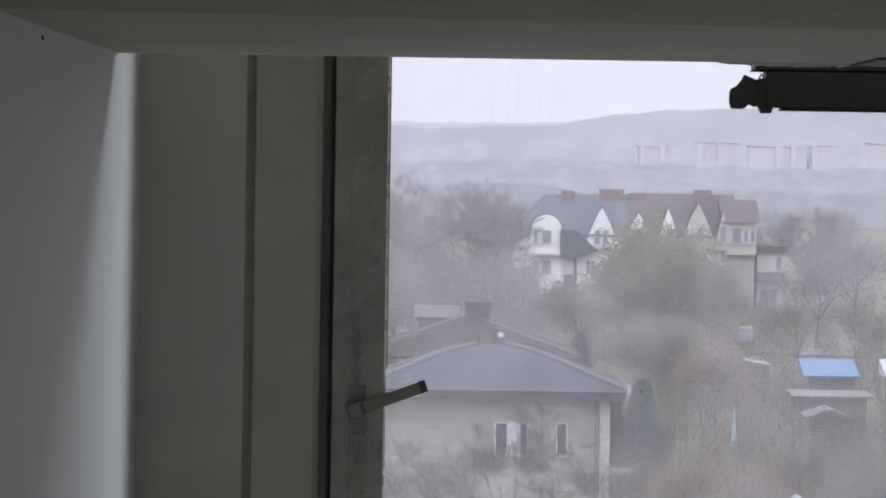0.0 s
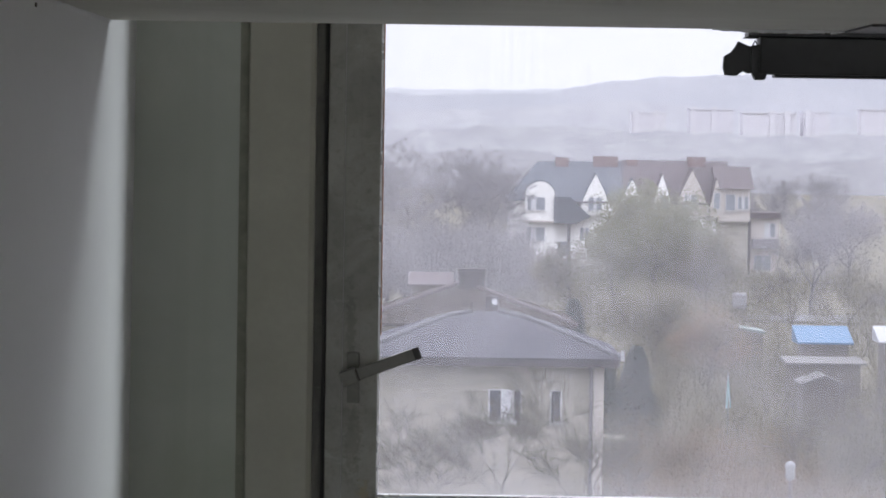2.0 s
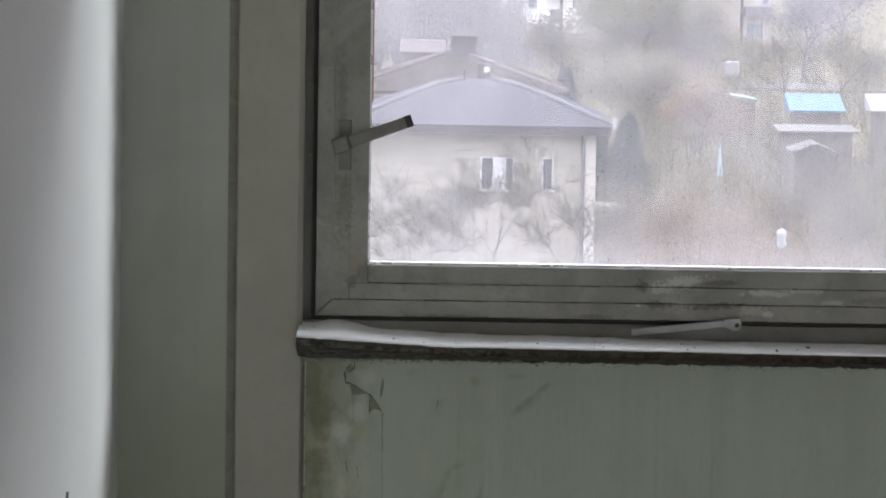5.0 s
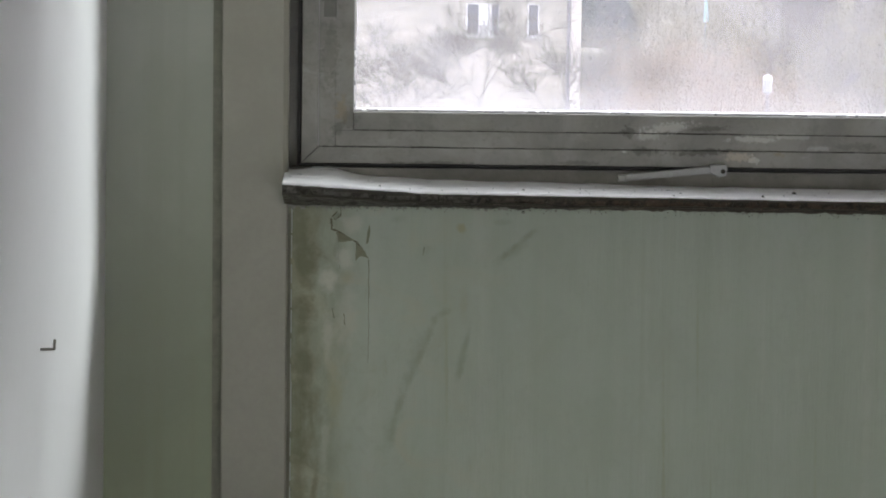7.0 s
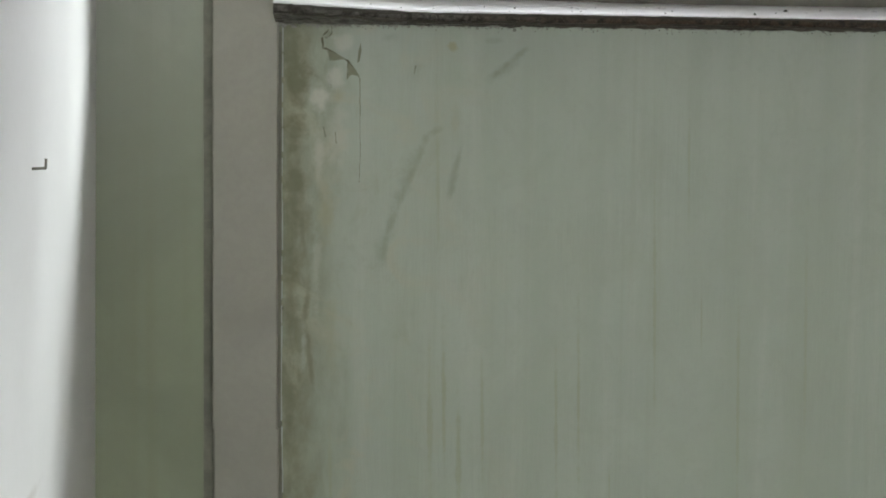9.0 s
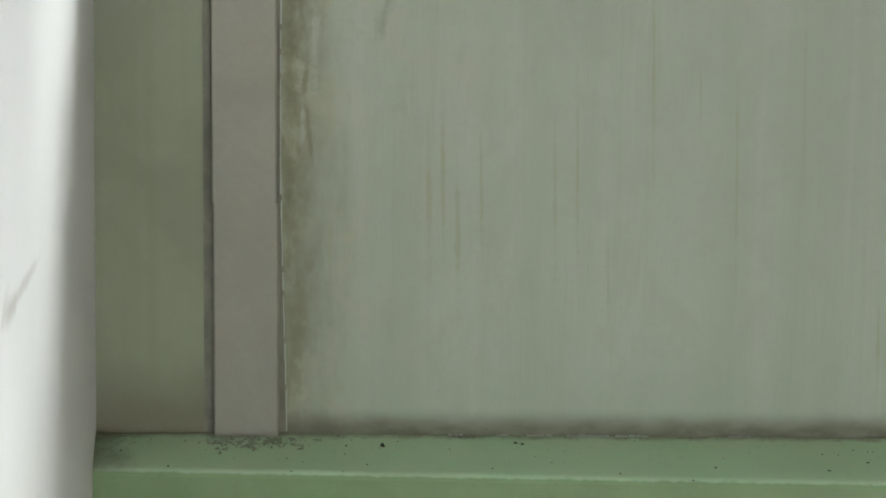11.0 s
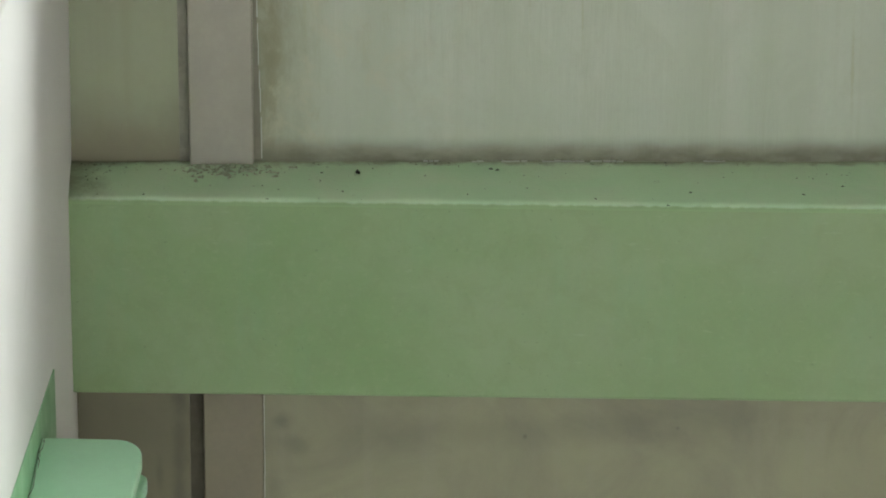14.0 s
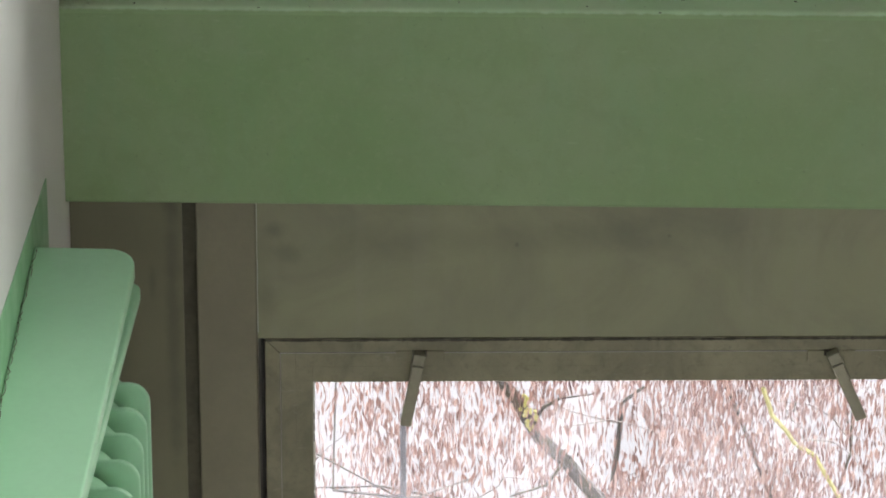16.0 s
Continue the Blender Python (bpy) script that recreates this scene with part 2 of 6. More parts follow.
def spandrel_material():
    """Pale green panel with rain runs, algae beside the cover strip and a dirty foot."""
    k = Nodes("streaked_green_panel")
    v = k.pos()
    c = (0.455, 0.503, 0.40)
    col = k.mix(k.ramp(k.noise(v, 1.8, 5, 0.6, 0.3), 0.35, 0.7), c, (0.425, 0.475, 0.375))
    thin = k.noise(k.pos((55, 1, 0.8)), 1.0, 5, 0.65)
    col = k.mix(k.times(k.ramp(thin, 0.54, 0.74), 0.32), col, (0.38, 0.40, 0.28))
    pale = k.noise(k.pos((15, 1, 0.4)), 1.3, 6, 0.65)
    col = k.mix(k.times(k.ramp(pale, 0.50, 0.72), 0.4), col, (0.53, 0.56, 0.47))
    col = k.mix(k.ramp(k.noise(k.pos((1, 1, 0.6)), 13, 6, 0.7, 0.7), 0.42, 0.7, 0.0, 0.5), col, (0.40, 0.435, 0.33))
    col = k.mix(k.ramp(k.noise(v, 75, 4, 0.7), 0.5, 0.75, 0.0, 0.3), col, (0.39, 0.42, 0.33))
    broad = k.noise(k.pos((9, 1, 0.35)), 1.0, 3)
    col = k.mix(k.times(k.ramp(broad, 0.42, 0.68), 0.55), col, (0.39, 0.435, 0.325))
    # algae and yellow damp beside the cover strip
    olive, pale, yellow, dark = (0.155, 0.155, 0.075), (0.56, 0.575, 0.47), (0.38, 0.36, 0.20), (0.27, 0.29, 0.195)
    near = k.ramp(k.times(k.axis("X"), k.times(k.noise(k.pos((1, 1, 0.3)), 9, 5, 0.65), 0.16), "SUBTRACT"), -0.272, -0.168, 1.0, 0.0)
    patch = k.ramp(k.noise(k.pos((1, 1, 0.45)), 30, 7, 0.7, 0.4), 0.30, 0.66, 0.62, 1.0)
    col = k.mix(k.times(near, k.times(patch, 0.88)), col, (0.20, 0.20, 0.105))
    damp = k.ramp(k.axis("X"), -0.2, 0.4, 1.0, 0.0)
    col = k.mix(k.times(damp, k.ramp(k.noise(v, 8, 6, 0.65, 1.2), 0.48, 0.7, 0.0, 0.6)), col, (0.47, 0.46, 0.32))
    col = k.mix(k.times(damp, k.ramp(k.noise(k.pos((1, 1, 0.6)), 17, 6, 0.7, 0.8), 0.52, 0.7, 0.0, 0.45)), col, (0.36, 0.37, 0.25))
    for at, size, turn, tint, amount in (
            ((-0.195, -0.86), (0.042, 0.07), 8, olive, 0.75), ((-0.185, -0.93), (0.032, 0.07), -6, olive, 0.8), ((-0.192, -1.01), (0.034, 0.06), 5, olive, 0.75), ((-0.19, -1.12), (0.026, 0.10), 0, olive, 0.7), ((-0.194, -1.30), (0.020, 0.16), 0, olive, 0.6), ((-0.196, -1.52), (0.016, 0.12), 0, olive, 0.5), ((-0.166, -1.33), (0.008, 0.07), -8, olive, 0.55), ((-0.158, -1.43), (0.006, 0.10), 6, olive, 0.45), ((-0.172, -1.20), (0.006, 0.05), 8, olive, 0.4),
            ((-0.142, -0.955), (0.024, 0.034), 30, pale, 0.85), ((-0.115, -0.91), (0.018, 0.03), 0, pale, 0.7), ((-0.10, -0.850), (0.026, 0.024), 10, pale, 0.6), ((-0.145, -1.05), (0.014, 0.06), 0, pale, 0.55), ((-0.11, -1.0), (0.025, 0.09), 0, pale, 0.4), ((-0.148, -1.26), (0.012, 0.10), 0, pale, 0.4), ((-0.17, -1.40), (0.008, 0.06), 0, pale, 0.4),
            ((0.195, -0.886), (0.062, 0.014), 38, dark, 0.4), ((0.092, -0.853), (0.013, 0.013), 20, yellow, 0.85), ((0.03, -0.895), (0.02, 0.03), 0, dark, 0.3), ((-0.11, -0.945), (0.014, 0.02), 0, yellow, 0.5), ((0.165, -0.842), (0.03, 0.008), 0, dark, 0.3), ((-0.02, -0.838), (0.02, 0.012), 10, dark, 0.35),
            ((0.012, -1.10), (0.018, 0.09), -22, dark, 0.4), ((-0.02, -1.19), (0.02, 0.08), -16, dark, 0.4), ((0.10, -1.08), (0.010, 0.07), -12, dark, 0.4), ((0.10, -0.99), (0.012, 0.05), 0, yellow, 0.3),
            ((-0.13, -1.16), (0.02, 0.06), 0, yellow, 0.5), ((-0.12, -1.38), (0.02, 0.10), 0, yellow, 0.35)):
        col = k.blot(col, at, size, turn, tint, amount, 1.0, 30, 0.95)
    # dirty water has run down along crooked lines
    for line, wide, amount in ((((0.082, -1.000), (0.050, -1.012), (0.043, -1.030), (0.033, -1.063), (0.013, -1.105), (-0.002, -1.147), (-0.022, -1.195), (-0.030, -1.26)), 0.010, 0.6), (((0.228, -0.853), (0.197, -0.878), (0.181, -0.897), (0.163, -0.906)), 0.009, 0.75), (((0.113, -1.03), (0.098, -1.088), (0.093, -1.13)), 0.007, 0.4), (((-0.14, -1.62), (-0.13, -1.70), (-0.118, -1.76)), 0.007, 0.45)):
        for (xa, za), (xb, zb) in zip(line, line[1:]):
            d = math.dist((xa, za), (xb, zb))
            col = k.blot(col, ((xa + xb) / 2, (za + zb) / 2), (d * 0.66, wide), math.degrees(math.atan2(zb - za, xb - xa)), (0.28, 0.295, 0.19), amount * 0.8, 0.8, 45, 0.98)
    # dried rain runs
    for x, z, w, h, amount in ((0.464, -1.3, 0.005, 0.30, 0.5), (0.33, -1.5, 0.005, 0.22, 0.55), (0.29, -1.55, 0.005, 0.22, 0.5), (0.113, -1.6, 0.008, 0.16, 0.6), (0.085, -1.5, 0.006, 0.2, 0.6), (0.06, -1.55, 0.007, 0.2, 0.5), (0.155, -1.52, 0.005, 0.16, 0.5), (0.62, -1.5, 0.005, 0.28, 0.45), (0.89, -1.82, 0.006, 0.16, 0.55), (0.39, -1.7, 0.004, 0.13, 0.5), (-0.12, -1.65, 0.006, 0.14, 0.5), (0.07, -1.1, 0.005, 0.2, 0.35), (0.52, -1.05, 0.004, 0.2, 0.35), (0.55, -1.35, 0.003, 0.1, 0.45), (0.74, -1.4, 0.005, 0.3, 0.35)):
        col = k.blot(col, (x, z), (w, h), 1.2, (0.36, 0.37, 0.225), amount, 0.9, 30, 0.95)
    # splash dirt along the foot
    foot = k.ramp(k.times(k.axis("Z"), k.times(k.noise(k.pos((6, 1, 1)), 2.0, 4), 0.012), "SUBTRACT"), EYE - 1.992, EYE - 1.948, 1.0, 0.0)
    col = k.mix(k.times(foot, k.ramp(k.noise(k.pos((9, 1, 20)), 2.0, 5), 0.3, 0.7, 0.75, 1.0)), col, (0.155, 0.155, 0.098))
    k.bump(k.noise(k.pos((20, 1, 2)), 6, 5), 0.25, 0.003)
    return k.done(col, 0.5)


def panel_material(name, c, stain, lo):
    """Smooth painted sheet with soft stains running down."""
    k = Nodes(name)
    v = k.pos()
    grey = k.ramp(k.times(k.axis("Z"), k.times(k.noise(v, 1.5, 4), 0.8), "ADD"), EYE - 1.0, EYE + 0.3, 0.0, 1.0)
    tone = k.mix(grey, c, (0.43, 0.445, 0.385)) if lo > -3 else c
    low = k.mix(grey, shade(c, 0.86), (0.37, 0.39, 0.325)) if lo > -3 else shade(c, 0.86)
    col = k.mix(k.ramp(k.noise(v, 3.0, 6, 0.6, 0.6), 0.35, 0.7), tone, low)
    run = k.noise(k.pos((22, 1, 0.6)), 1.0, 4)
    col = k.mix(k.times(k.ramp(run, 0.5, 0.75), 0.35), col, stain) if lo < -3 else k.mix(k.times(k.ramp(run, 0.5, 0.75), 0.35), col, k.mix(grey, stain, (0.34, 0.36, 0.29)))
    foot = k.ramp(k.times(k.axis("Z"), k.times(k.noise(v, 9, 4), 0.12), "SUBTRACT"), EYE + lo - 0.03, EYE + lo + 0.11, 1.0, 0.0)
    col = k.mix(k.times(foot, 0.8), col, (0.20, 0.18, 0.11))
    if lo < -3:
        # darker beside the joint and close under the beam
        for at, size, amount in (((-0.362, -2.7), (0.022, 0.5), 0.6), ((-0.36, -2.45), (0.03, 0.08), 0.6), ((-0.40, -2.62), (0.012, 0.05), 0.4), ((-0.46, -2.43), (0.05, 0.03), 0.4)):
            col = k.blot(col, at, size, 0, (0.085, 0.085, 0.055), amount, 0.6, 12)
    k.bump(k.noise(v, 90, 4), 0.15, 0.001)
    return k.done(col, 0.5)


def mould_material():
    """Edge of the sill: grey grit, black mould and brown rust in fine crumbs."""
    k = Nodes("mouldy_sill_edge")
    v = k.pos()
    right = k.ramp(k.times(k.axis("X"), k.times(k.noise(v, 8, 4), 0.3), "ADD"), 0.1, 0.6, 0.0, 1.0)
    c = k.mix(right, (0.15, 0.145, 0.12), (0.105, 0.075, 0.05))
    col = k.mix(k.ramp(k.noise(v, 55, 6, 0.75, 0.5), 0.42, 0.6), c, (0.035, 0.03, 0.022))
    col = k.mix(k.ramp(k.noise(v, 210, 4, 0.7), 0.58, 0.7, 0.0, 0.55), col, (0.30, 0.29, 0.24))
    k.bump(k.noise(v, 150, 5, 0.7), 0.9, 0.003)
    return k.done(col, 0.9)


def header_material():
    """Beige sheet over the lower window: a grey smear, dabs of dirt, darker under the beam."""
    k = Nodes("stained_beige_sheet")
    v = k.pos()
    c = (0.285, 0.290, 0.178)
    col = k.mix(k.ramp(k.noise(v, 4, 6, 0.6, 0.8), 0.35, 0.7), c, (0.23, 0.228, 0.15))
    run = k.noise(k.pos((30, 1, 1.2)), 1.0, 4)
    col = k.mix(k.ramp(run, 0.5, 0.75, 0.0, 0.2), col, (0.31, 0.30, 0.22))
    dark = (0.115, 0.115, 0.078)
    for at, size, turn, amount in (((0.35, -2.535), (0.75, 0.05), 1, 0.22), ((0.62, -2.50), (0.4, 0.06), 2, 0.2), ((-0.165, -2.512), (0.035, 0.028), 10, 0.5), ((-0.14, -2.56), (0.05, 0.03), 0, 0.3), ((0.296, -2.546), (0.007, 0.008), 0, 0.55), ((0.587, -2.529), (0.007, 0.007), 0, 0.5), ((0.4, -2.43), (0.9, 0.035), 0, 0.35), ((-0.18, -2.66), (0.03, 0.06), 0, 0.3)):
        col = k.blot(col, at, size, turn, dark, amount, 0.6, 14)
    k.bump(k.noise(v, 70, 4), 0.15, 0.001)
    return k.done(col, 0.45)


def beam_material():
    k = Nodes("green_beam_paint")
    v = k.pos()
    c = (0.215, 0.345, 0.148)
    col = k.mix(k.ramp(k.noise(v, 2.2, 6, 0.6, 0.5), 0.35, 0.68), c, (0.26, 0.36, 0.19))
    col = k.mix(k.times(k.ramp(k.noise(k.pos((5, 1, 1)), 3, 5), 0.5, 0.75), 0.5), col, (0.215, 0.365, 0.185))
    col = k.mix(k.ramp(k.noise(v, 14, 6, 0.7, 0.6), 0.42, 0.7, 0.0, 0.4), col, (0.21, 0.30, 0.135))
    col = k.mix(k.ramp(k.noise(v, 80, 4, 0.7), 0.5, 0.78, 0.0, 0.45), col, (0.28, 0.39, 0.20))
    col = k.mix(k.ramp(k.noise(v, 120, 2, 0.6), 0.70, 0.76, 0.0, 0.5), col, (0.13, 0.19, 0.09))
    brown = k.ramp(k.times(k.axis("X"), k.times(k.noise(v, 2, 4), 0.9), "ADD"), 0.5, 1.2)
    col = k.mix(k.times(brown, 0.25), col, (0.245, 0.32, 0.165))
    worn = k.ramp(k.noise(k.pos((8, 8, 30)), 3, 5, 0.65), 0.62, 0.76)
    col = k.mix(k.times(worn, 0.3), col, (0.36, 0.46, 0.28))
    k.bump(k.noise(v, 35, 5), 0.3, 0.002)
    return k.done(col, 0.5)


def ledge_material():
    k = Nodes("green_ledge_paint_with_dust")
    v = k.pos()
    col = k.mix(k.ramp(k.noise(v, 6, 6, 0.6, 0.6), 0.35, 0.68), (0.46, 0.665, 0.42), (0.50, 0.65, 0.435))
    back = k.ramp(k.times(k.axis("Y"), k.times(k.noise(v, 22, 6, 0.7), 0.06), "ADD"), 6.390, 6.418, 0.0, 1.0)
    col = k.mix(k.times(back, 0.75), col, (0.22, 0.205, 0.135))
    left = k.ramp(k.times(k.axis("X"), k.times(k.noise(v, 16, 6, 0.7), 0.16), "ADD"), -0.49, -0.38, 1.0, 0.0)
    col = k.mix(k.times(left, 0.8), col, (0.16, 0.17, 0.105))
    col = k.mix(k.ramp(k.noise(v, 110, 4, 0.7), 0.62, 0.75, 0.0, 0.5), col, (0.26, 0.31, 0.19))
    # paint rubbed paler along the front edge
    front = k.times(k.axis("Y"), k.times(k.axis("X"), 0.0372), "ADD")
    worn = k.ramp(k.times(front, k.times(k.noise(v, 30, 6, 0.7), 0.03), "ADD"), 6.222, 6.240, 0.10, 0.0)
    col = k.mix(worn, col, (0.53, 0.68, 0.47))
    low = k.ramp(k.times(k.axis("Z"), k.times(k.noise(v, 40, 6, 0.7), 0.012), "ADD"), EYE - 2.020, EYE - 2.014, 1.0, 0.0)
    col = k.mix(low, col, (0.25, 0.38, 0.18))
    k.bump(k.noise(v, 45, 5), 0.5, 0.003)
    return k.done(col, 0.55)


SPANDREL = spandrel_material()
SIDE_PANEL = panel_material("grey_green_side_sheet", (0.31, 0.345, 0.22), (0.26, 0.28, 0.165), -2.02)
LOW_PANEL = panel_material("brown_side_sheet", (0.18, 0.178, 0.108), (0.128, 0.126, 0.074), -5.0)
HEADER = header_material()
MOULD = mould_material()
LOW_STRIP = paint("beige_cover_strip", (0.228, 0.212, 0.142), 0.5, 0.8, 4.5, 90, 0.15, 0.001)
BEAM = beam_material()
LEDGE = ledge_material()


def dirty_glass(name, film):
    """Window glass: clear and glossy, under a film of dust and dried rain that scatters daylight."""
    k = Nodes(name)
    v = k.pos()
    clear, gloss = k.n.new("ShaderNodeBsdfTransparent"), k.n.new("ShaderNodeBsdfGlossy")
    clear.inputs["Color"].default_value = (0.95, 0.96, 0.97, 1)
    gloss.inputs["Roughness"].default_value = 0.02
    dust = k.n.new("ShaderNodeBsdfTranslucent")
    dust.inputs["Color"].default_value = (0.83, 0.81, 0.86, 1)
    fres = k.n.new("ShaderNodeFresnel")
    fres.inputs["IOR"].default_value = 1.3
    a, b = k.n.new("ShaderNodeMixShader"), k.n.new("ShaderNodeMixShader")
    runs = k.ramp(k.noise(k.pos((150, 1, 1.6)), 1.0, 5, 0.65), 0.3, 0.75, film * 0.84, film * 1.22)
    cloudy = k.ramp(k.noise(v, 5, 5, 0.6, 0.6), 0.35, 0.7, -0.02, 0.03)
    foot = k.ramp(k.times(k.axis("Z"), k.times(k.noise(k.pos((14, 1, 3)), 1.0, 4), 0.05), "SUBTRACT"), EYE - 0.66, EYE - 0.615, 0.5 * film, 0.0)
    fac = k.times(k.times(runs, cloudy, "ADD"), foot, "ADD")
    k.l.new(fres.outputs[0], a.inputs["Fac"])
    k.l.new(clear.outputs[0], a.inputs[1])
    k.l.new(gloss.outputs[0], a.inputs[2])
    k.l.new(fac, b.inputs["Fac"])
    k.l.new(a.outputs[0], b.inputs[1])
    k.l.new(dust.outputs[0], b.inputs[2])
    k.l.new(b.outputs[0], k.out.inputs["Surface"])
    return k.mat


# the upper film carries real dust and also stands in for outdoor haze
GLASS = dirty_glass("dust_and_haze_glass", 0.082)
GLASS_LOW = dirty_glass("window_glass", 0.02)

# ---- helpers for meshes ----


def box(bm, x0, x1, y0, y1, z0, z1):
    m = Matrix.Translation(((x0 + x1) / 2, (y0 + y1) / 2, (z0 + z1) / 2)) @ Matrix.Diagonal((x1 - x0, y1 - y0, z1 - z0, 1))
    return bmesh.ops.create_cube(bm, size=1, matrix=m)["verts"]


def soften(bm, w, seg=2):
    sharp = [e for e in bm.edges if len(e.link_faces) == 2 and e.calc_face_angle(0) > 0.5]
    bmesh.ops.bevel(bm, geom=sharp, offset=w, segments=seg, profile=0.5, affect="EDGES", clamp_overlap=True)


def rod(bm, a, b, r0, r1=None, n=10):
    a, b = Vector(a), Vector(b)
    m = Matrix.Translation((a + b) / 2) @ (b - a).to_track_quat("Z", "Y").to_matrix().to_4x4()
    bmesh.ops.create_cone(bm, cap_ends=True, segments=n, radius1=r0, radius2=r0 if r1 is None else r1, depth=(b - a).length, matrix=m)


def prism(bm, pts, axis, a, b):
    """A flat outline, drawn in the two other axes, drawn out along one axis from a to b."""
    def put(p, d):
        return {"x": (d, p[0], p[1]), "y": (p[0], d, p[1]), "z": (p[0], p[1], d)}[axis]
    lo, hi = [bm.verts.new(put(p, a)) for p in pts], [bm.verts.new(put(p, b)) for p in pts]
    n = len(pts)
    bm.faces.new(lo)
    bm.faces.new(hi)
    for i in range(n):
        bm.faces.new((lo[i], lo[(i + 1) % n], hi[(i + 1) % n], hi[i]))
    bmesh.ops.recalc_face_normals(bm, faces=bm.faces)


def base_of(ob):
    v = Vector((0, 0, 0))
    while ob:
        v = v + ob.location
        ob = ob.parent
    return v


def finish(name, bm, material, parent, label, smooth):
    me = bpy.data.meshes.new(name)
    bm.to_mesh(me)
    bm.free()
    me.materials.append(material)
    at = base_of(parent) if parent else Vector((0, 0, 0))
    me.transform(Matrix.Translation(Vector((0, 0, EYE)) - at))
    if smooth:
        for p in me.polygons:
            p.use_smooth = True
    ob = new(name, me)
    ob.parent = parent
    if label:
        ob["label"] = label
    return ob


def part(name, bm, material, parent, label="", smooth=False):
    """Links a bmesh, whose heights count from eye level, as one mesh under a thing or a part."""
    return finish(name, bm, material, parent, label, smooth)


def thing(name, x, y, z, label, category, group="", kind=""):
    """An Empty at a thing's base, which parents its parts."""
    ob = new(name)
    ob.location = (x, y, z + EYE)
    ob.empty_display_size = 0.05
    return tagged(ob, label, category, group, kind)


def single(name, bm, material, label, category, group="", kind="", smooth=False):
    return tagged(finish(name, bm, material, None, "", smooth), label, category, group, kind)


def boxed(name, dims, material, parent, bevel=0.0, label=""):
    bm = bmesh.new()
    box(bm, *dims)
    if bevel:
        soften(bm, bevel)
    return part(name, bm, material, parent, label)


def slab(name, dims, material, label, category="wall", bevel=0.0):
    bm = bmesh.new()
    box(bm, *dims)
    if bevel:
        soften(bm, bevel)
    return single(name, bm, material, label, category, kind="structure")


class Soup:
    """Vertices and faces of a mesh of many small pieces."""

    def __init__(self):
        self.v, self.f = [], []

    def tube(self, a, b, r0, r1, n=5):
        a, b = Vector(a), Vector(b)
        d = (b - a).normalized()
        s = d.orthogonal().normalized()
        t = d.cross(s)
        k = len(self.v)
        for p, r in ((a, r0), (b, r1)):
            for i in range(n):
                w = 2 * math.pi * i / n
                self.v.append(p + (s * math.cos(w) + t * math.sin(w)) * r)
        for i in range(n):
            self.f.append((k + i, k + (i + 1) % n, k + n + (i + 1) % n, k + n + i))

    def leaf(self, p, way, side, length, width):
        """A leaf folded along its middle."""
        n = way.cross(side).normalized() * width * 0.25
        k = len(self.v)
        m, tip = p + way * length * 0.45, p + way * length
        self.v += [p, m + side * width * 0.5 + n, tip, m - side * width * 0.5 + n, m]
        self.f += [(k, k + 1, k + 4), (k + 1, k + 2, k + 4), (k + 2, k + 3, k + 4), (k + 3, k, k + 4)]

    def blade(self, p, way, side, length, width):
        """A small far leaf: a lozenge."""
        k = len(self.v)
        m = p + way * length * 0.5
        self.v += [p, m + side * width * 0.5, p + way * length, m - side * width * 0.5]
        self.f.append((k, k + 1, k + 2, k + 3))

    def box(self, x0, x1, y0, y1, z0, z1):
        k = len(self.v)
        self.v += [Vector((x, y, z)) for z in (z0, z1) for y in (y0, y1) for x in (x0, x1)]
        self.f += [tuple(k + i for i in q) for q in ((0, 2, 3, 1), (4, 5, 7, 6), (0, 1, 5, 4), (2, 6, 7, 3), (0, 4, 6, 2), (1, 3, 7, 5))]

    def mesh(self, name, material, parent=None, label=""):
        at = base_of(parent) if parent else Vector((0, 0, 0))
        me = bpy.data.meshes.new(name)
        off = Vector((0, 0, EYE)) - at
        me.from_pydata([v + off for v in self.v], [], self.f)
        me.materials.append(material)
        ob = new(name, me)
        ob.parent = parent
        if label:
            ob["label"] = label
        return ob

# ---- the hall: floor, walls, ceiling ----
WALL_X = -0.545
slab("floor", (-0.9, 6.0, -3.2, 6.4, -5.25, -5.02), FLOOR, "grey terrazzo floor of the stair hall", "floor")
# unseen upstand, added to keep stray daylight out above the ceiling
slab("ceiling_rear_edge", (-0.545, 5.8, 5.70, 5.85, 0.424, 1.30), CEILING, "unseen upstand added behind the ceiling edge to block daylight", "ceiling")
slab("ceiling", (-0.9, 6.0, -3.2, 5.85, 0.176, 0.42), CEILING, "greyish white painted ceiling ending short of the windows", "ceiling", 0.006)
bm = bmesh.new()
prism(bm, [(-0.54, 4.0), (5.8, 5.35), (5.8, -2.9), (-0.54, -2.9)], "z", 0.168, 0.1755)
single("ceiling_field", bm, CEILING_GREEN, "olive green painted field of the ceiling with a slanting edge", "ceiling", kind="structure")
slab("lintel", (-0.9, 6.0, 5.86, 6.62, 1.10, 1.30), CEILING, "plastered lintel above the upper windows", "lintel")
bm = bmesh.new()
box(bm, -0.9, WALL_X, -3.2, 6.387, -5.02, 1.30)
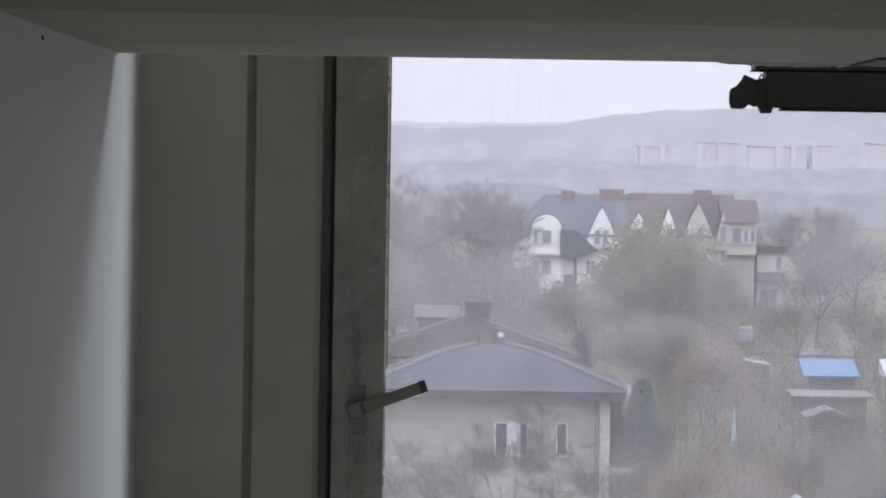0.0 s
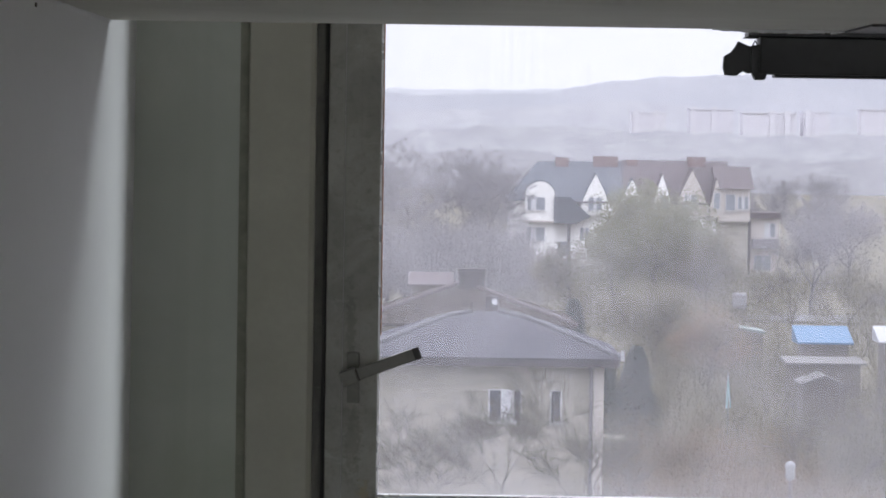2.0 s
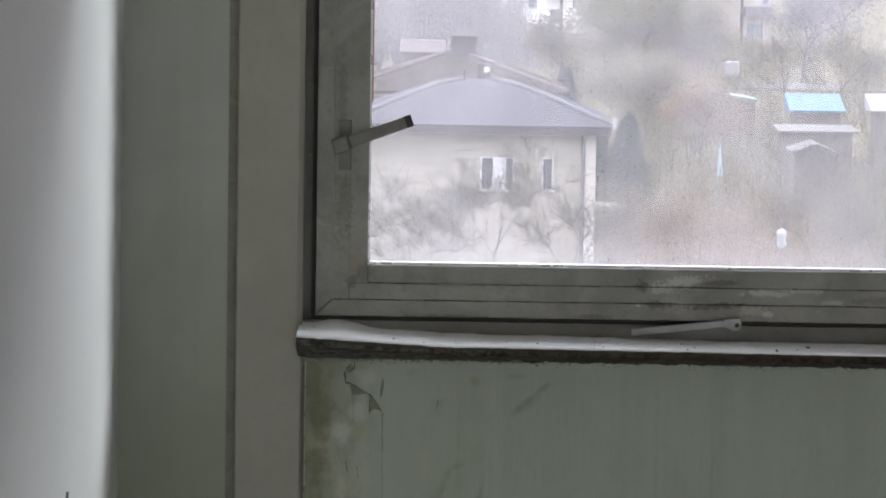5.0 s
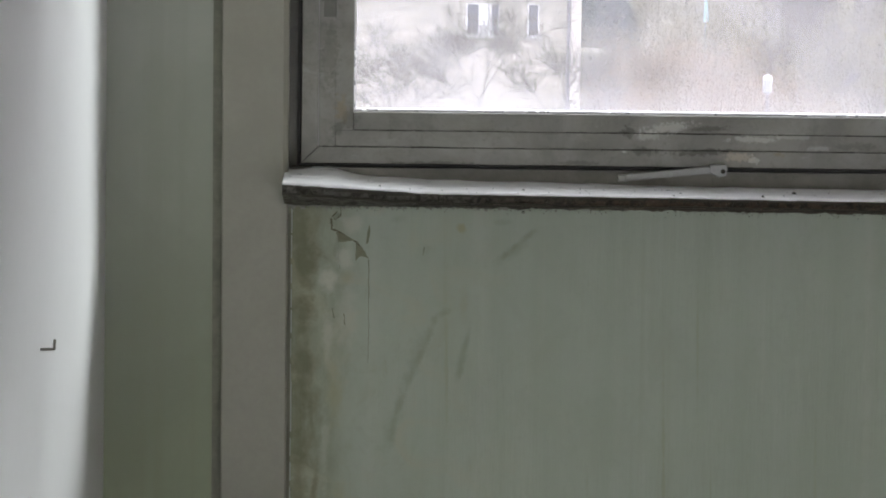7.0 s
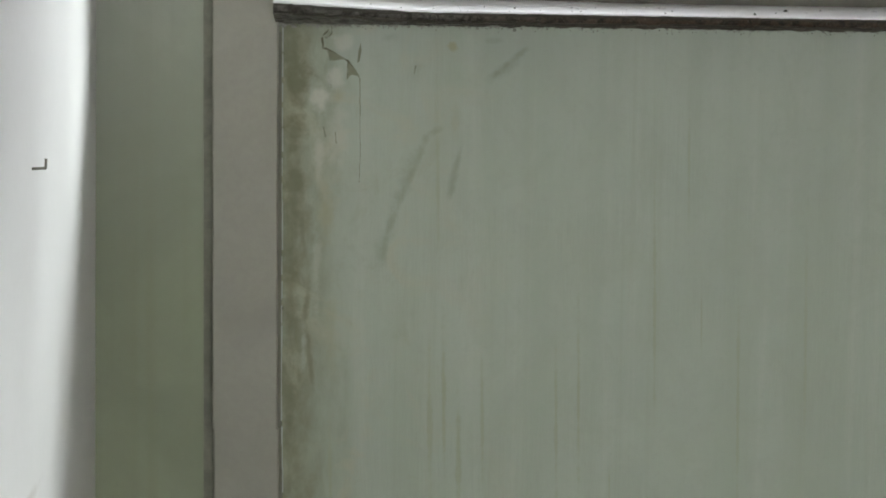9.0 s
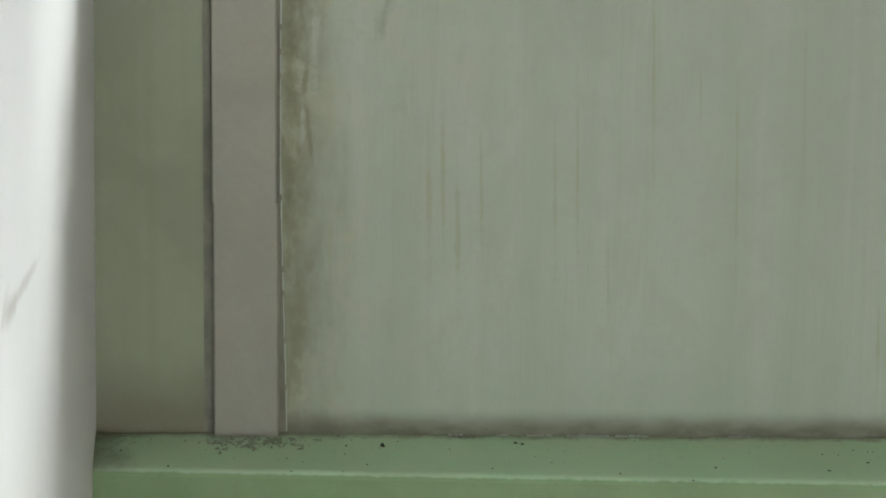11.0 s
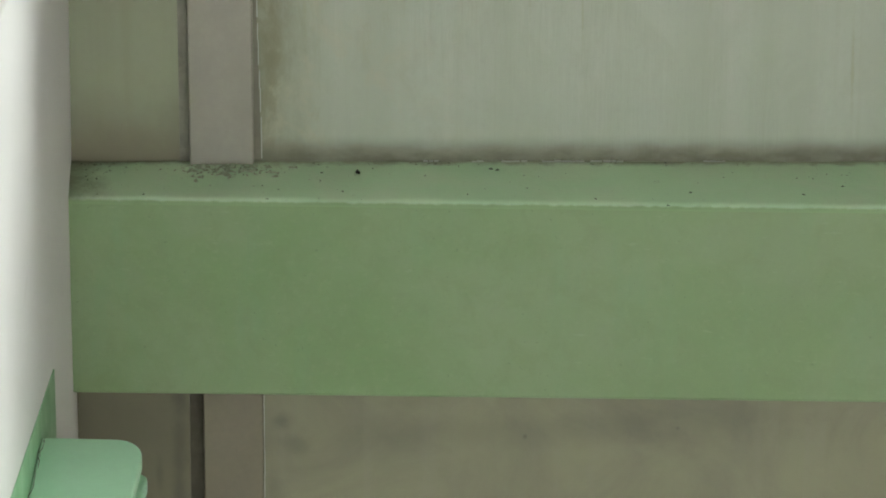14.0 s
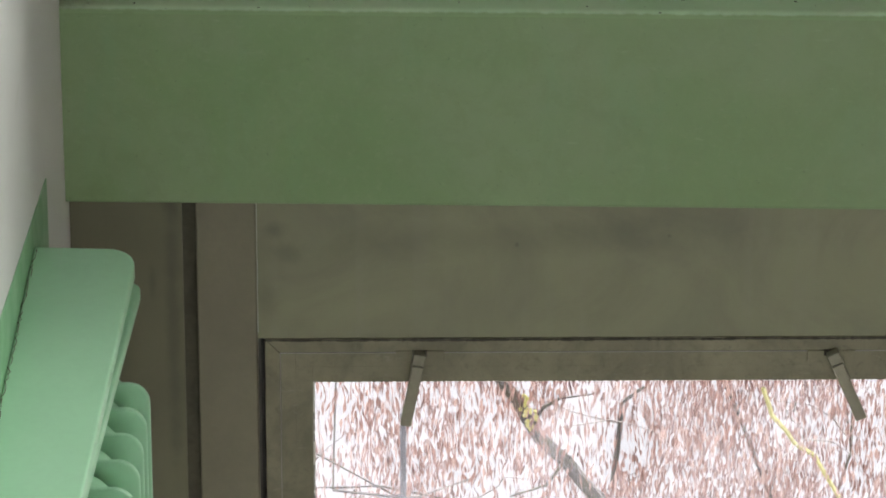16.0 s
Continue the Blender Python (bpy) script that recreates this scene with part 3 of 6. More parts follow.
# above the beam the wall leans in a little, and its last stretch is not quite straight
for at, way in (((0, 0, -2.2), (0, 0, 1)), ((0, 0, -0.6), (0, 0, 1)), ((0, 6.2, 0), (0, 1, 0)), ((0, 5.6, 0), (0, 1, 0))):
    bmesh.ops.bisect_plane(bm, geom=bm.verts[:] + bm.edges[:] + bm.faces[:], plane_co=at, plane_no=way)
for v in bm.verts:
    if v.co.x > -0.6:
        v.co.x += max(0, v.co.z + 2.2) * 0.0045 - (0.008 * min(1, max(0, -0.3 - v.co.z)) if v.co.y > 6.3 else 0)
single("wall_west", bm, WHITE_WALL, "white plastered side wall running up to the window front", "wall", kind="structure", smooth=False)


def glazed_wall(name, across, fixed, a, b, z0, z1, bays, label):
    """A plain wall with a row of large fixed windows; it stands along y (across "x") or along x (across "y")."""
    def dims(u0, u1, d0, d1, h0, h1):
        return (d0, d1, u0, u1, h0, h1) if across == "x" else (u0, u1, d0, d1, h0, h1)
    f0, f1 = fixed
    bm = bmesh.new()
    box(bm, *dims(a, b, f0, f1, -5.02, z0))
    box(bm, *dims(a, b, f0, f1, z1, 0.176))
    w = (b - a) / bays
    for i in range(bays + 1):
        u = a + w * i
        box(bm, *dims(max(a, u - 0.08), min(b, u + 0.08), f0, f1, z0, z1))
    wall = single(name, bm, SIDE_WALLS, label, "wall", kind="structure")
    for i in range(bays):
        pane = boxed("pane", dims(a + w * i + 0.081, a + w * (i + 1) - 0.081, f0 + 0.09, f0 + 0.095, z0 + 0.001, z1 - 0.001), GLASS_LOW, wall)
        pane.visible_shadow = False


slab("wall_east", (5.8, 6.0, -3.2, 6.60, -5.02, 1.30), SIDE_WALLS, "plain light plastered end wall of the hall", "wall")
# rear windows are out of view, added to light the window front from inside
glazed_wall("wall_south", "y", (-3.2, -3.0), -0.545, 5.795, -4.2, -0.4, 4, "light plastered unseen rear wall, large windows added as fill light")

# ---- the window front: sheets, cover strips, floor beam ----
# bays past the first are out of view, added for their daylight
BAYS = [-0.216 + 1.5 * i for i in range(4)]

slab("panel_upper_side", (-0.9, -0.351, 6.3885, 6.47, -2.03, 1.10), SIDE_PANEL, "grey-green painted sheet between side wall and cover strip", "wall panel")
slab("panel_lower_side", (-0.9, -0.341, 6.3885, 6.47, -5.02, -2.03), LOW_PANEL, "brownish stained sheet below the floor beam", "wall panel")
slab("outer_wall_edge", (-0.9, -0.216, 6.475, 6.60, -5.02, 1.10), SIDE_WALLS, "outer skin of the window front", "wall")


JOINT_PALE = paint("pale_joint_sealant", (0.255, 0.255, 0.195), 0.8, 0.6, 20, 120, 0.4)
JOINT = paint("grey_joint_sealant", (0.105, 0.10, 0.066), 0.8, 0.6, 20, 120, 0.4)


def cover_strip(name, x0, x1, z0, z1, groove, material, label):
    """A folded cover strip with rounded edges, and a dark joint beside it."""
    bm = bmesh.new()
    box(bm, x0, x1, 6.371, 6.43, z0, z1)
    upright = [e for e in bm.edges if abs(e.verts[0].co.z - e.verts[1].co.z) > 0.1]
    fold = [e for e in upright if e.verts[0].co.x > (x0 + x1) / 2 and e.verts[0].co.y < 6.4]
    bmesh.ops.bevel(bm, geom=fold, offset=0.0095 if z0 > -0.8 else 0.003, segments=1, profile=0.5, affect="EDGES")
    upright = [e for e in bm.edges if abs(e.verts[0].co.z - e.verts[1].co.z) > 0.1 and e.verts[0].co.x < (x0 + x1) / 2]
    bmesh.ops.bevel(bm, geom=upright, offset=0.003, segments=2, profile=0.5, affect="EDGES")
    ob = single(name, bm, material, label, "trim", kind="structure")
    if groove:
        bm = bmesh.new()
        box(bm, groove, x0, 6.3895 if z0 > -2.02 else 6.396, 6.46, z0, z1)
        single(name + "_joint", bm, JOINT if z0 < -2.02 else JOINT_PALE, "dark open joint beside the cover strip", "joint", kind="structure")
    return ob


cover_strip("trim_upper", -0.334, -0.2165, -0.775, 1.10, -0.351, ALU_STRIP, "greyish painted cover strip beside the upper window")
cover_strip("trim_upper_middle", -0.334, -0.2165, -1.5545, -0.7751, -0.351, ALU_STRIP, "greyish painted cover strip beside the green panel")
cover_strip("trim_upper_foot", -0.332, -0.2135, -1.999, -1.5546, -0.351, ALU_STRIP, "lower length of the grey cover strip, meeting the ledge")
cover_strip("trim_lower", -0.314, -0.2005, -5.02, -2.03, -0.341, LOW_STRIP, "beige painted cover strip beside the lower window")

# a row of thin pale boxes stands in for the highlight beside the strip
bm = bmesh.new()
rng = random.Random(17)
z = -2.725
while z < -2.40:
    h = rng.uniform(0.02, 0.06)
    x = -0.2002 + 0.0009 * noise.noise(Vector((1, z * 9, 2)))
    box(bm, x, x + rng.uniform(0.0012, 0.0022), 6.3835, 6.3895, z, min(z + h, -2.401))
    z += h
single("highlight_lip_low", bm, FLAKE, "thin pale line for the highlight beside the beige strip", "joint", kind="structure")

# narrow darker return of the strip, wider towards its foot
bm = bmesh.new()
prism(bm, [(-0.2164, -0.83), (-0.2115, -0.83), (-0.2095, -1.55), (-0.2000, -1.992), (-0.2130, -1.992), (-0.2130, -1.556), (-0.2160, -1.553)], "y", 6.382, 6.3848)
single("trim_upper_return", bm, RETURN, "narrow darker return of the cover strip", "trim", kind="structure")
# thin lip of sealant that has come loose beside the strip
bm = bmesh.new()
rng = random.Random(3)
zs = [-1.99 + i * 0.045 for i in range(27)]
for a, b in zip(zs, zs[1:]):
    x = -0.2105 + 0.0015 * noise.noise(Vector((1, a * 7, 3))) + 0.0105 * max(0, (-1.55 - a) / 0.44)
    box(bm, x, x + rng.uniform(0.0012, 0.0028), 6.3805, 6.3845, a, b - rng.choice((0, 0, 0.004, 0.012)))
single("sealant_lip", bm, FLAKE, "cracked pale lip of sealant beside the cover strip", "joint", kind="structure")

for i, x in enumerate(BAYS):
    right = x + 1.5 if i < 3 else 5.8
    slab("spandrel_%d" % (i + 1), (x, right - 0.12, 6.385, 6.60, -2.03, -0.815), SPANDREL, "pale green spandrel panel with rain streaks and algae stains", "wall panel")
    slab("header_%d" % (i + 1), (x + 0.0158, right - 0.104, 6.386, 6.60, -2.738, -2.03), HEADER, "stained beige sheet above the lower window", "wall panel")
    slab("foot_panel_%d" % (i + 1), (x + 0.017, right - 0.104, 6.386, 6.60, -5.02, -3.82), SPANDREL, "pale green panel below the lower window", "wall panel")
    if i:
        slab("trim_pier_%d" % (i + 1), (x - 0.118, x - 0.0005, 6.371, 6.60, -1.99, 1.10), ALU_STRIP, "grey cover strip between two windows", "trim", 0.003)
        slab("trim_pier_low_%d" % (i + 1), (x - 0.102, x + 0.0165, 6.371, 6.60, -5.02, -2.405), LOW_STRIP, "beige cover strip between two lower windows", "trim", 0.003)

# floor beam: its face stands a little askew to the window front
bm = bmesh.new()
prism(bm, [(-0.61, 6.2385), (5.795, 6.00), (5.795, 6.384), (-0.61, 6.384)], "z", -2.398, -2.022)
soften(bm, 0.006, 3)
for v in bm.verts:
    v.co.z += 0.0022 * noise.noise(v.co * 7)
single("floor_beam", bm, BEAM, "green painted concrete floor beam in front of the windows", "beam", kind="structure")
bm = bmesh.new()
n = 90
rows = []
for j in range(6):
    row = []
    for i in range(n + 1):
        x = -0.6105 + (6.405 * (i / n) ** 1.6)
        yf = 6.236 - 0.0372 * (x + 0.544)
        u = (0.0, 0.07, 0.3, 0.55, 0.8, 1.0)[j]
        y = yf + (6.384 - yf) * u
        z = -2.0185 + 0.0215 * u + 0.0025 * noise.noise(Vector((x * 9, y * 14, 2))) + (0.0 if j else -0.0018)
        row.append(bm.verts.new((x, y + 0.0015 * noise.noise(Vector((x * 25, j, 5))), z)))
    rows.append(row)
for a, b in zip(rows, rows[1:]):
    for i in range(n):
        bm.faces.new((a[i], a[i + 1], b[i + 1], b[i]))
for i in range(n):
    p, q = rows[0][i], rows[0][i + 1]
    bm.faces.new((q, p, bm.verts.new((p.co.x, p.co.y - 0.0006, -2.0315)), bm.verts.new((q.co.x, q.co.y - 0.0006, -2.0315))))
bmesh.ops.remove_doubles(bm, verts=bm.verts, dist=0.0004)
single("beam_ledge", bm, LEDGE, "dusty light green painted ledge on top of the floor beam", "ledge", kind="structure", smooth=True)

s = Soup()
r = random.Random(61)
for x0, x1 in ((0.10, 0.12), (0.19, 0.21), (0.245, 0.285), (0.32, 0.40), (0.41, 0.47), (0.62, 0.66)):
    x = x0
    while x < x1:
        w = r.uniform(0.004, 0.014)
        z = -1.9965 + 0.001 * noise.noise(Vector((x * 30, 1, 1)))
        s.box(x, x + w, 6.379, 6.3846, z, z + r.uniform(0.0012, 0.003))
        x += w * r.uniform(1.0, 1.25)
tagged(s.mesh("filler_line", FLAKE), "broken pale line of filler behind the ledge", "joint", kind="structure")

# ---- windows ----


def mitred(bm, x0, x1, z0, z1, w, y0, y1, side, slit=0.0003):
    """One of the four bars of a frame, mitred at the corners."""
    s = slit
    o = [(x0, z0), (x1, z0), (x1, z1), (x0, z1)]
    i = [(x0 + w, z0 + w), (x1 - w, z0 + w), (x1 - w, z1 - w), (x0 + w, z1 - w)]
    k = {"bottom": 0, "right": 1, "top": 2, "left": 3}[side]
    j = (k + 1) % 4
    d = {"bottom": (1, 0), "right": (0, 1), "top": (-1, 0), "left": (0, -1)}[side]
    pts = [(o[k][0] + d[0] * s, o[k][1] + d[1] * s), (o[j][0] - d[0] * s, o[j][1] - d[1] * s),
           (i[j][0] - d[0] * s, i[j][1] - d[1] * s), (i[k][0] + d[0] * s, i[k][1] + d[1] * s)]
    prism(bm, pts, "y", y0, y1)


def ring(name, parent, x0, x1, z0, z1, w, y0, y1, material, bevel=0.0012, label="", butt=False, sides=("left", "right", "top", "bottom")):
    for side in sides:
        bm = bmesh.new()
        if butt:
            a, b, c, d = {"left": (x0, x0 + w, z0, z1), "right": (x1 - w, x1, z0, z1), "top": (x0 + w + 0.0002, x1 - w - 0.0002, z1 - w, z1), "bottom": (x0 + w + 0.0002, x1 - w - 0.0002, z0, z0 + w)}[side]
            box(bm, a, b, y0, y1, c, d)
        else:
            mitred(bm, x0, x1, z0, z1, w, y0, y1, side)
        if bevel:
            soften(bm, bevel, 1)
        part(name, bm, material, parent, label)


def window(name, x0, x1, z0, z1, glass, metal, label):
    """An aluminium window: rubber gasket, stepped sash, glazing bead, pane. x and z bound the sash."""
    w = thing(name, (x0 + x1) / 2, 6.42, z0, label, "window", kind="structure")
    ring("window_frame", w, x0 - 0.023, x1 + 0.023, z0 - 0.023, z1 + 0.023, 0.023, 6.426, 6.52, FRAME_GREY, 0, "sooty grey fixed frame")
    ring("gasket", w, x0 - 0.0075, x1 + 0.0075, z0 - 0.0075, z1 + 0.0075, 0.0065, 6.414, 6.4255, GASKET, 0.0015)
    ring("sash_edge", w, x0, x1, z0, z1, 0.030, 6.402, 6.45, metal)
    ring("sash_face", w, x0 + 0.0301, x1 - 0.0301, z0 + 0.0301, z1 - 0.0301, 0.0298, 6.4040, 6.45, metal, butt=True, sides=("bottom",))
    ring("sash_face", w, x0 + 0.0301, x1 - 0.0301, z0 + 0.0301, z1 - 0.0301, 0.02979, 6.4040, 6.45, metal, 0.0002, butt=True, sides=("left", "right", "top"))
    ring("glazing_bead", w, x0 + 0.0600, x1 - 0.0600, z0 + 0.0595, z1 - 0.0595, 0.0323, 6.4065, 6.448, metal, butt=True, sides=("bottom",))
    ring("glazing_bead", w, x0 + 0.0599, x1 - 0.0599, z0 + 0.0595, z1 - 0.0599, 0.0324, 6.4040, 6.448, metal, 0.0002, butt=True, sides=("left", "right", "top"))
    # paler metal put in for the highlight along the sash step
    ring("sash_ridge", w, x0 + 0.0292, x1 - 0.0292, z0 + 0.0292, z1 - 0.0292, 0.0016, 6.4005, 6.4039, RIDGE, 0.0004, "thin pale ridge for the highlight on the sash step", sides=("left", "right", "top"))
    ring("bead_lip", w, x0 + 0.0925, x1 - 0.0925, z0 + 0.092, z1 - 0.092, 0.0035, 6.424, 6.446, ALU_EDGE, 0, "bright metal lip at the glass")
    # dark backing added behind the joints so that no daylight leaks through
    ring("sash_backing", w, x0 + 0.004, x1 - 0.004, z0 + 0.004, z1 - 0.004, 0.084, 6.4505, 6.475, GRIME, 0)
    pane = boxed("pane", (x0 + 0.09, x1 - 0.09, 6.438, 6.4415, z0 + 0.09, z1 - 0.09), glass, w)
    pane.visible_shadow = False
    return w


# upper panes run on unseen above the ceiling edge, to light the side wall
for i, x in enumerate(BAYS):
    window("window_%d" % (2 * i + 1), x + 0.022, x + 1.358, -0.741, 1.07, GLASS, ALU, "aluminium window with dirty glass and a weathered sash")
    window("window_%d" % (2 * i + 2), x + 0.028, x + 1.366, -3.79, -2.746, GLASS_LOW, ALU_LOW, "aluminium window under the beige sheet, two levers on top")
W1, W2 = bpy.data.objects["window_1"], bpy.data.objects["window_2"]

# lever of the upper window
hp = boxed("handle_plate", (-0.1555, -0.1335, 6.398, 6.4055, -0.480, -0.391), HANDLE, W1, 0.001, "dull metal back plate")
bm = bmesh.new()
way = Vector((0.123, 0, 0.046))
ang = math.atan2(way.z, way.x)
box(bm, -0.012, 0.016, -0.034, 0.0, -0.0135, 0.0135)
box(bm, 0.0155, way.length + 0.004, -0.034, -0.020, -0.0105, 0.0105)
soften(bm, 0.0022)
bm.transform(Matrix.Translation((-0.153, 6.398, -0.434)) @ Matrix.Rotation(-ang, 4, "Y"))
part("lever", bm, HANDLE, W1, "dull grey metal window lever")
bm = bmesh.new()
box(bm, 0.0165, 0.0195, -0.0345, -0.012, -0.0112, 0.0112)
bm.transform(Matrix.Translation((-0.153, 6.398, -0.434)) @ Matrix.Rotation(-ang, 4, "Y"))
part("neck", bm, GRIME, W1, "dark neck groove of the lever")
bm = bmesh.new()
box(bm, way.length - 0.008, way.length + 0.0045, -0.0347, -0.0195, -0.0108, 0.0108)
soften(bm, 0.001)
bm.transform(Matrix.Translation((-0.153, 6.398, -0.434)) @ Matrix.Rotation(-ang, 4, "Y"))
part("end_cap", bm, GASKET, W1, "dark end cap")
bm = bmesh.new()
rod(bm, (-0.1445, 6.4035, -0.398), (-0.1445, 6.3945, -0.398), 0.0085, n=14)
part("latch_knob", bm, HANDLE, W1)
boxed("putty_line", (-0.0988, -0.0958, 6.430, 6.4375, -0.36, 0.9), PUTTY, W1, 0, "rusty orange line of putty at the glass")

# stay arm on the lower edge of the upper sash
stay = bmesh.new()
a, b = Vector((0.379, 6.388, -0.760)), Vector((0.556, 6.388, -0.741))
d = (b - a)
box(stay, 0.004, d.length - 0.006, -0.004, 0.004, -0.0065, 0.0065)
soften(stay, 0.0016)
stay.transform(Matrix.Translation(a) @ Matrix.Rotation(-math.atan2(d.z, d.x), 4, "Y"))
part("stay_arm", stay, LATCH, W1, "pale metal stay arm lying on the sash")
bm = bmesh.new()
box(bm, a.x - 0.008, a.x + 0.006, 6.379, 6.397, a.z - 0.006, a.z + 0.0055)
soften(bm, 0.0012)
part("bolt", bm, LATCH, W1, "square bolt head")
bm = bmesh.new()
prism(bm, [(b.x - 0.022, b.z - 0.006), (b.x - 0.004, b.z - 0.016), (b.x + 0.008, b.z - 0.012), (b.x + 0.011, b.z + 0.0), (b.x + 0.007, b.z + 0.009), (b.x - 0.02, b.z + 0.0065)], "y", 6.383, 6.398)
soften(bm, 0.0012)
part("stay_foot", bm, LATCH, W1, "flared end of the stay")
# a dark disc stands in for the shaded hole in the stay foot
bm = bmesh.new()
rod(bm, (b.x + 0.002, 6.3815, b.z - 0.004), (b.x + 0.002, 6.3828, b.z - 0.004), 0.0042, n=12)
part("dark_hole_disc", bm, GRIME, W1)

# levers of the lower window
for p, tip in (((0.1115, -2.770), (0.0835, -2.916)), ((0.909, -2.772), (0.970, -2.906))):
    boxed("handle_plate", (p[0] - 0.046, p[0] + 0.047, 6.3995, 6.4042, p[1] - 0.024, p[1] - 0.002), ALU_LOW, W2, 0.0008, "flush metal back plate")
    boxed("slot", (p[0] - 0.014, p[0] + 0.014, 6.3965, 6.3992, p[1] - 0.012, p[1] - 0.0005), GRIME, W2)
    u = Vector((tip[0] - p[0], 0, tip[1] - p[1]))
    bm = bmesh.new()
    box(bm, -0.012, 0.012, -0.026, 0.0, -0.034, 0.0)
    box(bm, -0.0112, 0.0112, -0.034, -0.0225, -u.length, -0.022)
    soften(bm, 0.002)
    turn = math.atan2(-u.x, -u.z)
    bm.transform(Matrix.Translation((p[0], 6.398, p[1])) @ Matrix.Rotation(turn, 4, "Y"))
    part("lever", bm, HANDLE_LOW, W2, "dull metal window lever pointing down")

# fly specks on the dirty pane
s = Soup()
r = random.Random(77)
for i in range(16):
    x, z, q = r.uniform(-0.05, 0.9), r.uniform(-0.6, 0.16), r.uniform(0.0007, 0.0016)
    s.box(x, x + q, 6.4365, 6.4378, z, z + q * 1.5)
s.mesh("speck", GRIME, W1, "dark fly specks on the glass")


MORTAR = paint("pale_mortar_grit", (0.34, 0.335, 0.28), 0.9, 0.6, 60, 300, 0.6)


def sill_front(x):
    """Height of the sill's front edge, which hangs a little askew."""
    return -0.7606 - 0.0137 * min(1, (x + 0.2275) / 0.2635) - 0.0049 * min(1, max(0, (x - 0.036) / 0.764))


# window sill: white top, lumpy with peeling paint at one end, over a dirty edge
sill = thing("window_sill", 0.5, 6.33, -0.80, "white window sill with peeling paint and a black mouldy edge", "window sill", kind="structure")
bm = bmesh.new()
rows = []
for j in range(7):
    row = []
    for i in range(141):
        x = -0.2225 + 1.44 * i / 140
        front = sill_front(x)
        lump = 0.0125 * max(0, 1 - (x + 0.2275) / 0.75) * (0.55 + 0.8 * noise.noise(Vector((x * 11, 3, 1)))) + 0.006 * max(0, 1 - abs(x + 0.17) / 0.07)
        rise = (j / 6) ** 0.8
        z = front + rise * (0.001 + lump) + 0.0013 * noise.noise(Vector((x * 40, j * 0.7, 9)))
        y = 6.25 + 0.179 * j / 6
        row.append(bm.verts.new((x, y, z)))
    rows.append(row)
for a, b in zip(rows, rows[1:]):
    for i in range(140):
        bm.faces.new((a[i], a[i + 1], b[i + 1], b[i]))
low = [bm.verts.new((v.co.x, v.co.y + 0.0006, v.co.z - 0.0016)) for v in rows[0]]
for i in range(140):
    bm.faces.new((low[i], low[i + 1], rows[0][i + 1], rows[0][i]))
part("sill_top", bm, SILL_WHITE, sill, "white paint, lifted and lumpy", smooth=True)
# under the white lip: a rounded edge, a deep crease, then crumbling mortar down to the panel
bm = bmesh.new()
rows = []
for j in range(9):
    row = []
    for i in range(361):
        x = -0.2225 + 1.44 * i / 360
        top, bot = sill_front(x) - 0.0013, -0.8145 - 0.004 * min(1, (x + 0.2275) / 1.0) + 0.003 * noise.noise(Vector((x * 33, 3, 4))) + 0.0022 * noise.noise(Vector((x * 130, 3, 4)))
        f = j / 8
        crease = 0.012 * math.exp(-((f - 0.52) / 0.11) ** 2)
        y = 6.2525 + 0.128 * max(0, (f - 0.45) / 0.55) ** 0.8 + crease + 0.003 * noise.noise(Vector((x * 90, f * 9, 1))) * (0.3 + f)
        row.append(bm.verts.new((x, min(y, 6.3846), top + (bot - top) * f + 0.0012 * noise.noise(Vector((x * 45, f * 5, 8))))))
    rows.append(row)
rows.append([bm.verts.new((v.co.x, 6.3855, v.co.z + 0.001)) for v in rows[-1]])
for a, b in zip(rows, rows[1:]):
    for i in range(360):
        bm.faces.new((b[i], b[i + 1], a[i + 1], a[i]))
part("sill_edge", bm, MOULD, sill, "edge black with mould, crumbling mortar under it")
# thin black lines laid under the white lip and along the crease
s = Soup()
r = random.Random(29)
x = -0.221
while x < 1.2:
    w = r.uniform(0.012, 0.05)
    for lift, thick in ((0.0035, 0.0035), (0.016, 0.003), (0.019, 0.002)):
        z = sill_front(x) - lift - 0.0022 * noise.noise(Vector((x * 9, lift * 400, 2)))
        if r.random() < 0.86:
            s.box(x, x + w, 6.2478 - 0.002 * r.random(), 6.254, z - thick * r.uniform(0.4, 1.1), z)
    x += w
s.mesh("dark_line", GRIME, sill, "black lines under the lip and along the crease")
s = Soup()
for i in range(620):
    x = -0.22 + 1.42 * r.random() ** 1.7
    z = -0.8125 - 0.004 * min(1, (x + 0.2275)) + r.gauss(0, 0.0028)
    q = r.uniform(0.0007, 0.0028) * (1.2 if x < 0.3 else 0.7)
    s.box(x, x + q * r.uniform(0.8, 2), 6.379 - 0.008 * r.random(), 6.3856, z - q, z)
s.mesh("mortar_crumbs", MORTAR, sill, "pale crumbling mortar")
s = Soup()
r = random.Random(23)
for i in range(120):
    x = r.uniform(-0.21, 1.1)
    z = -0.8165 - 0.004 * min(1, (x + 0.2275)) - abs(r.gauss(0, 0.004))
    q = r.uniform(0.0006, 0.0017)
    s.box(x, x + q, 6.3832, 6.3852, z - q * r.uniform(0.5, 1.1), z)
s.mesh("grit", MOULD, sill, "dark grit below the mortar")
boxed("front_gap", (-0.214, 1.22, 6.41, 6.431, -0.79, -0.7495), FRAME_LOW, sill, 0, "dirty grey frame below the sash")

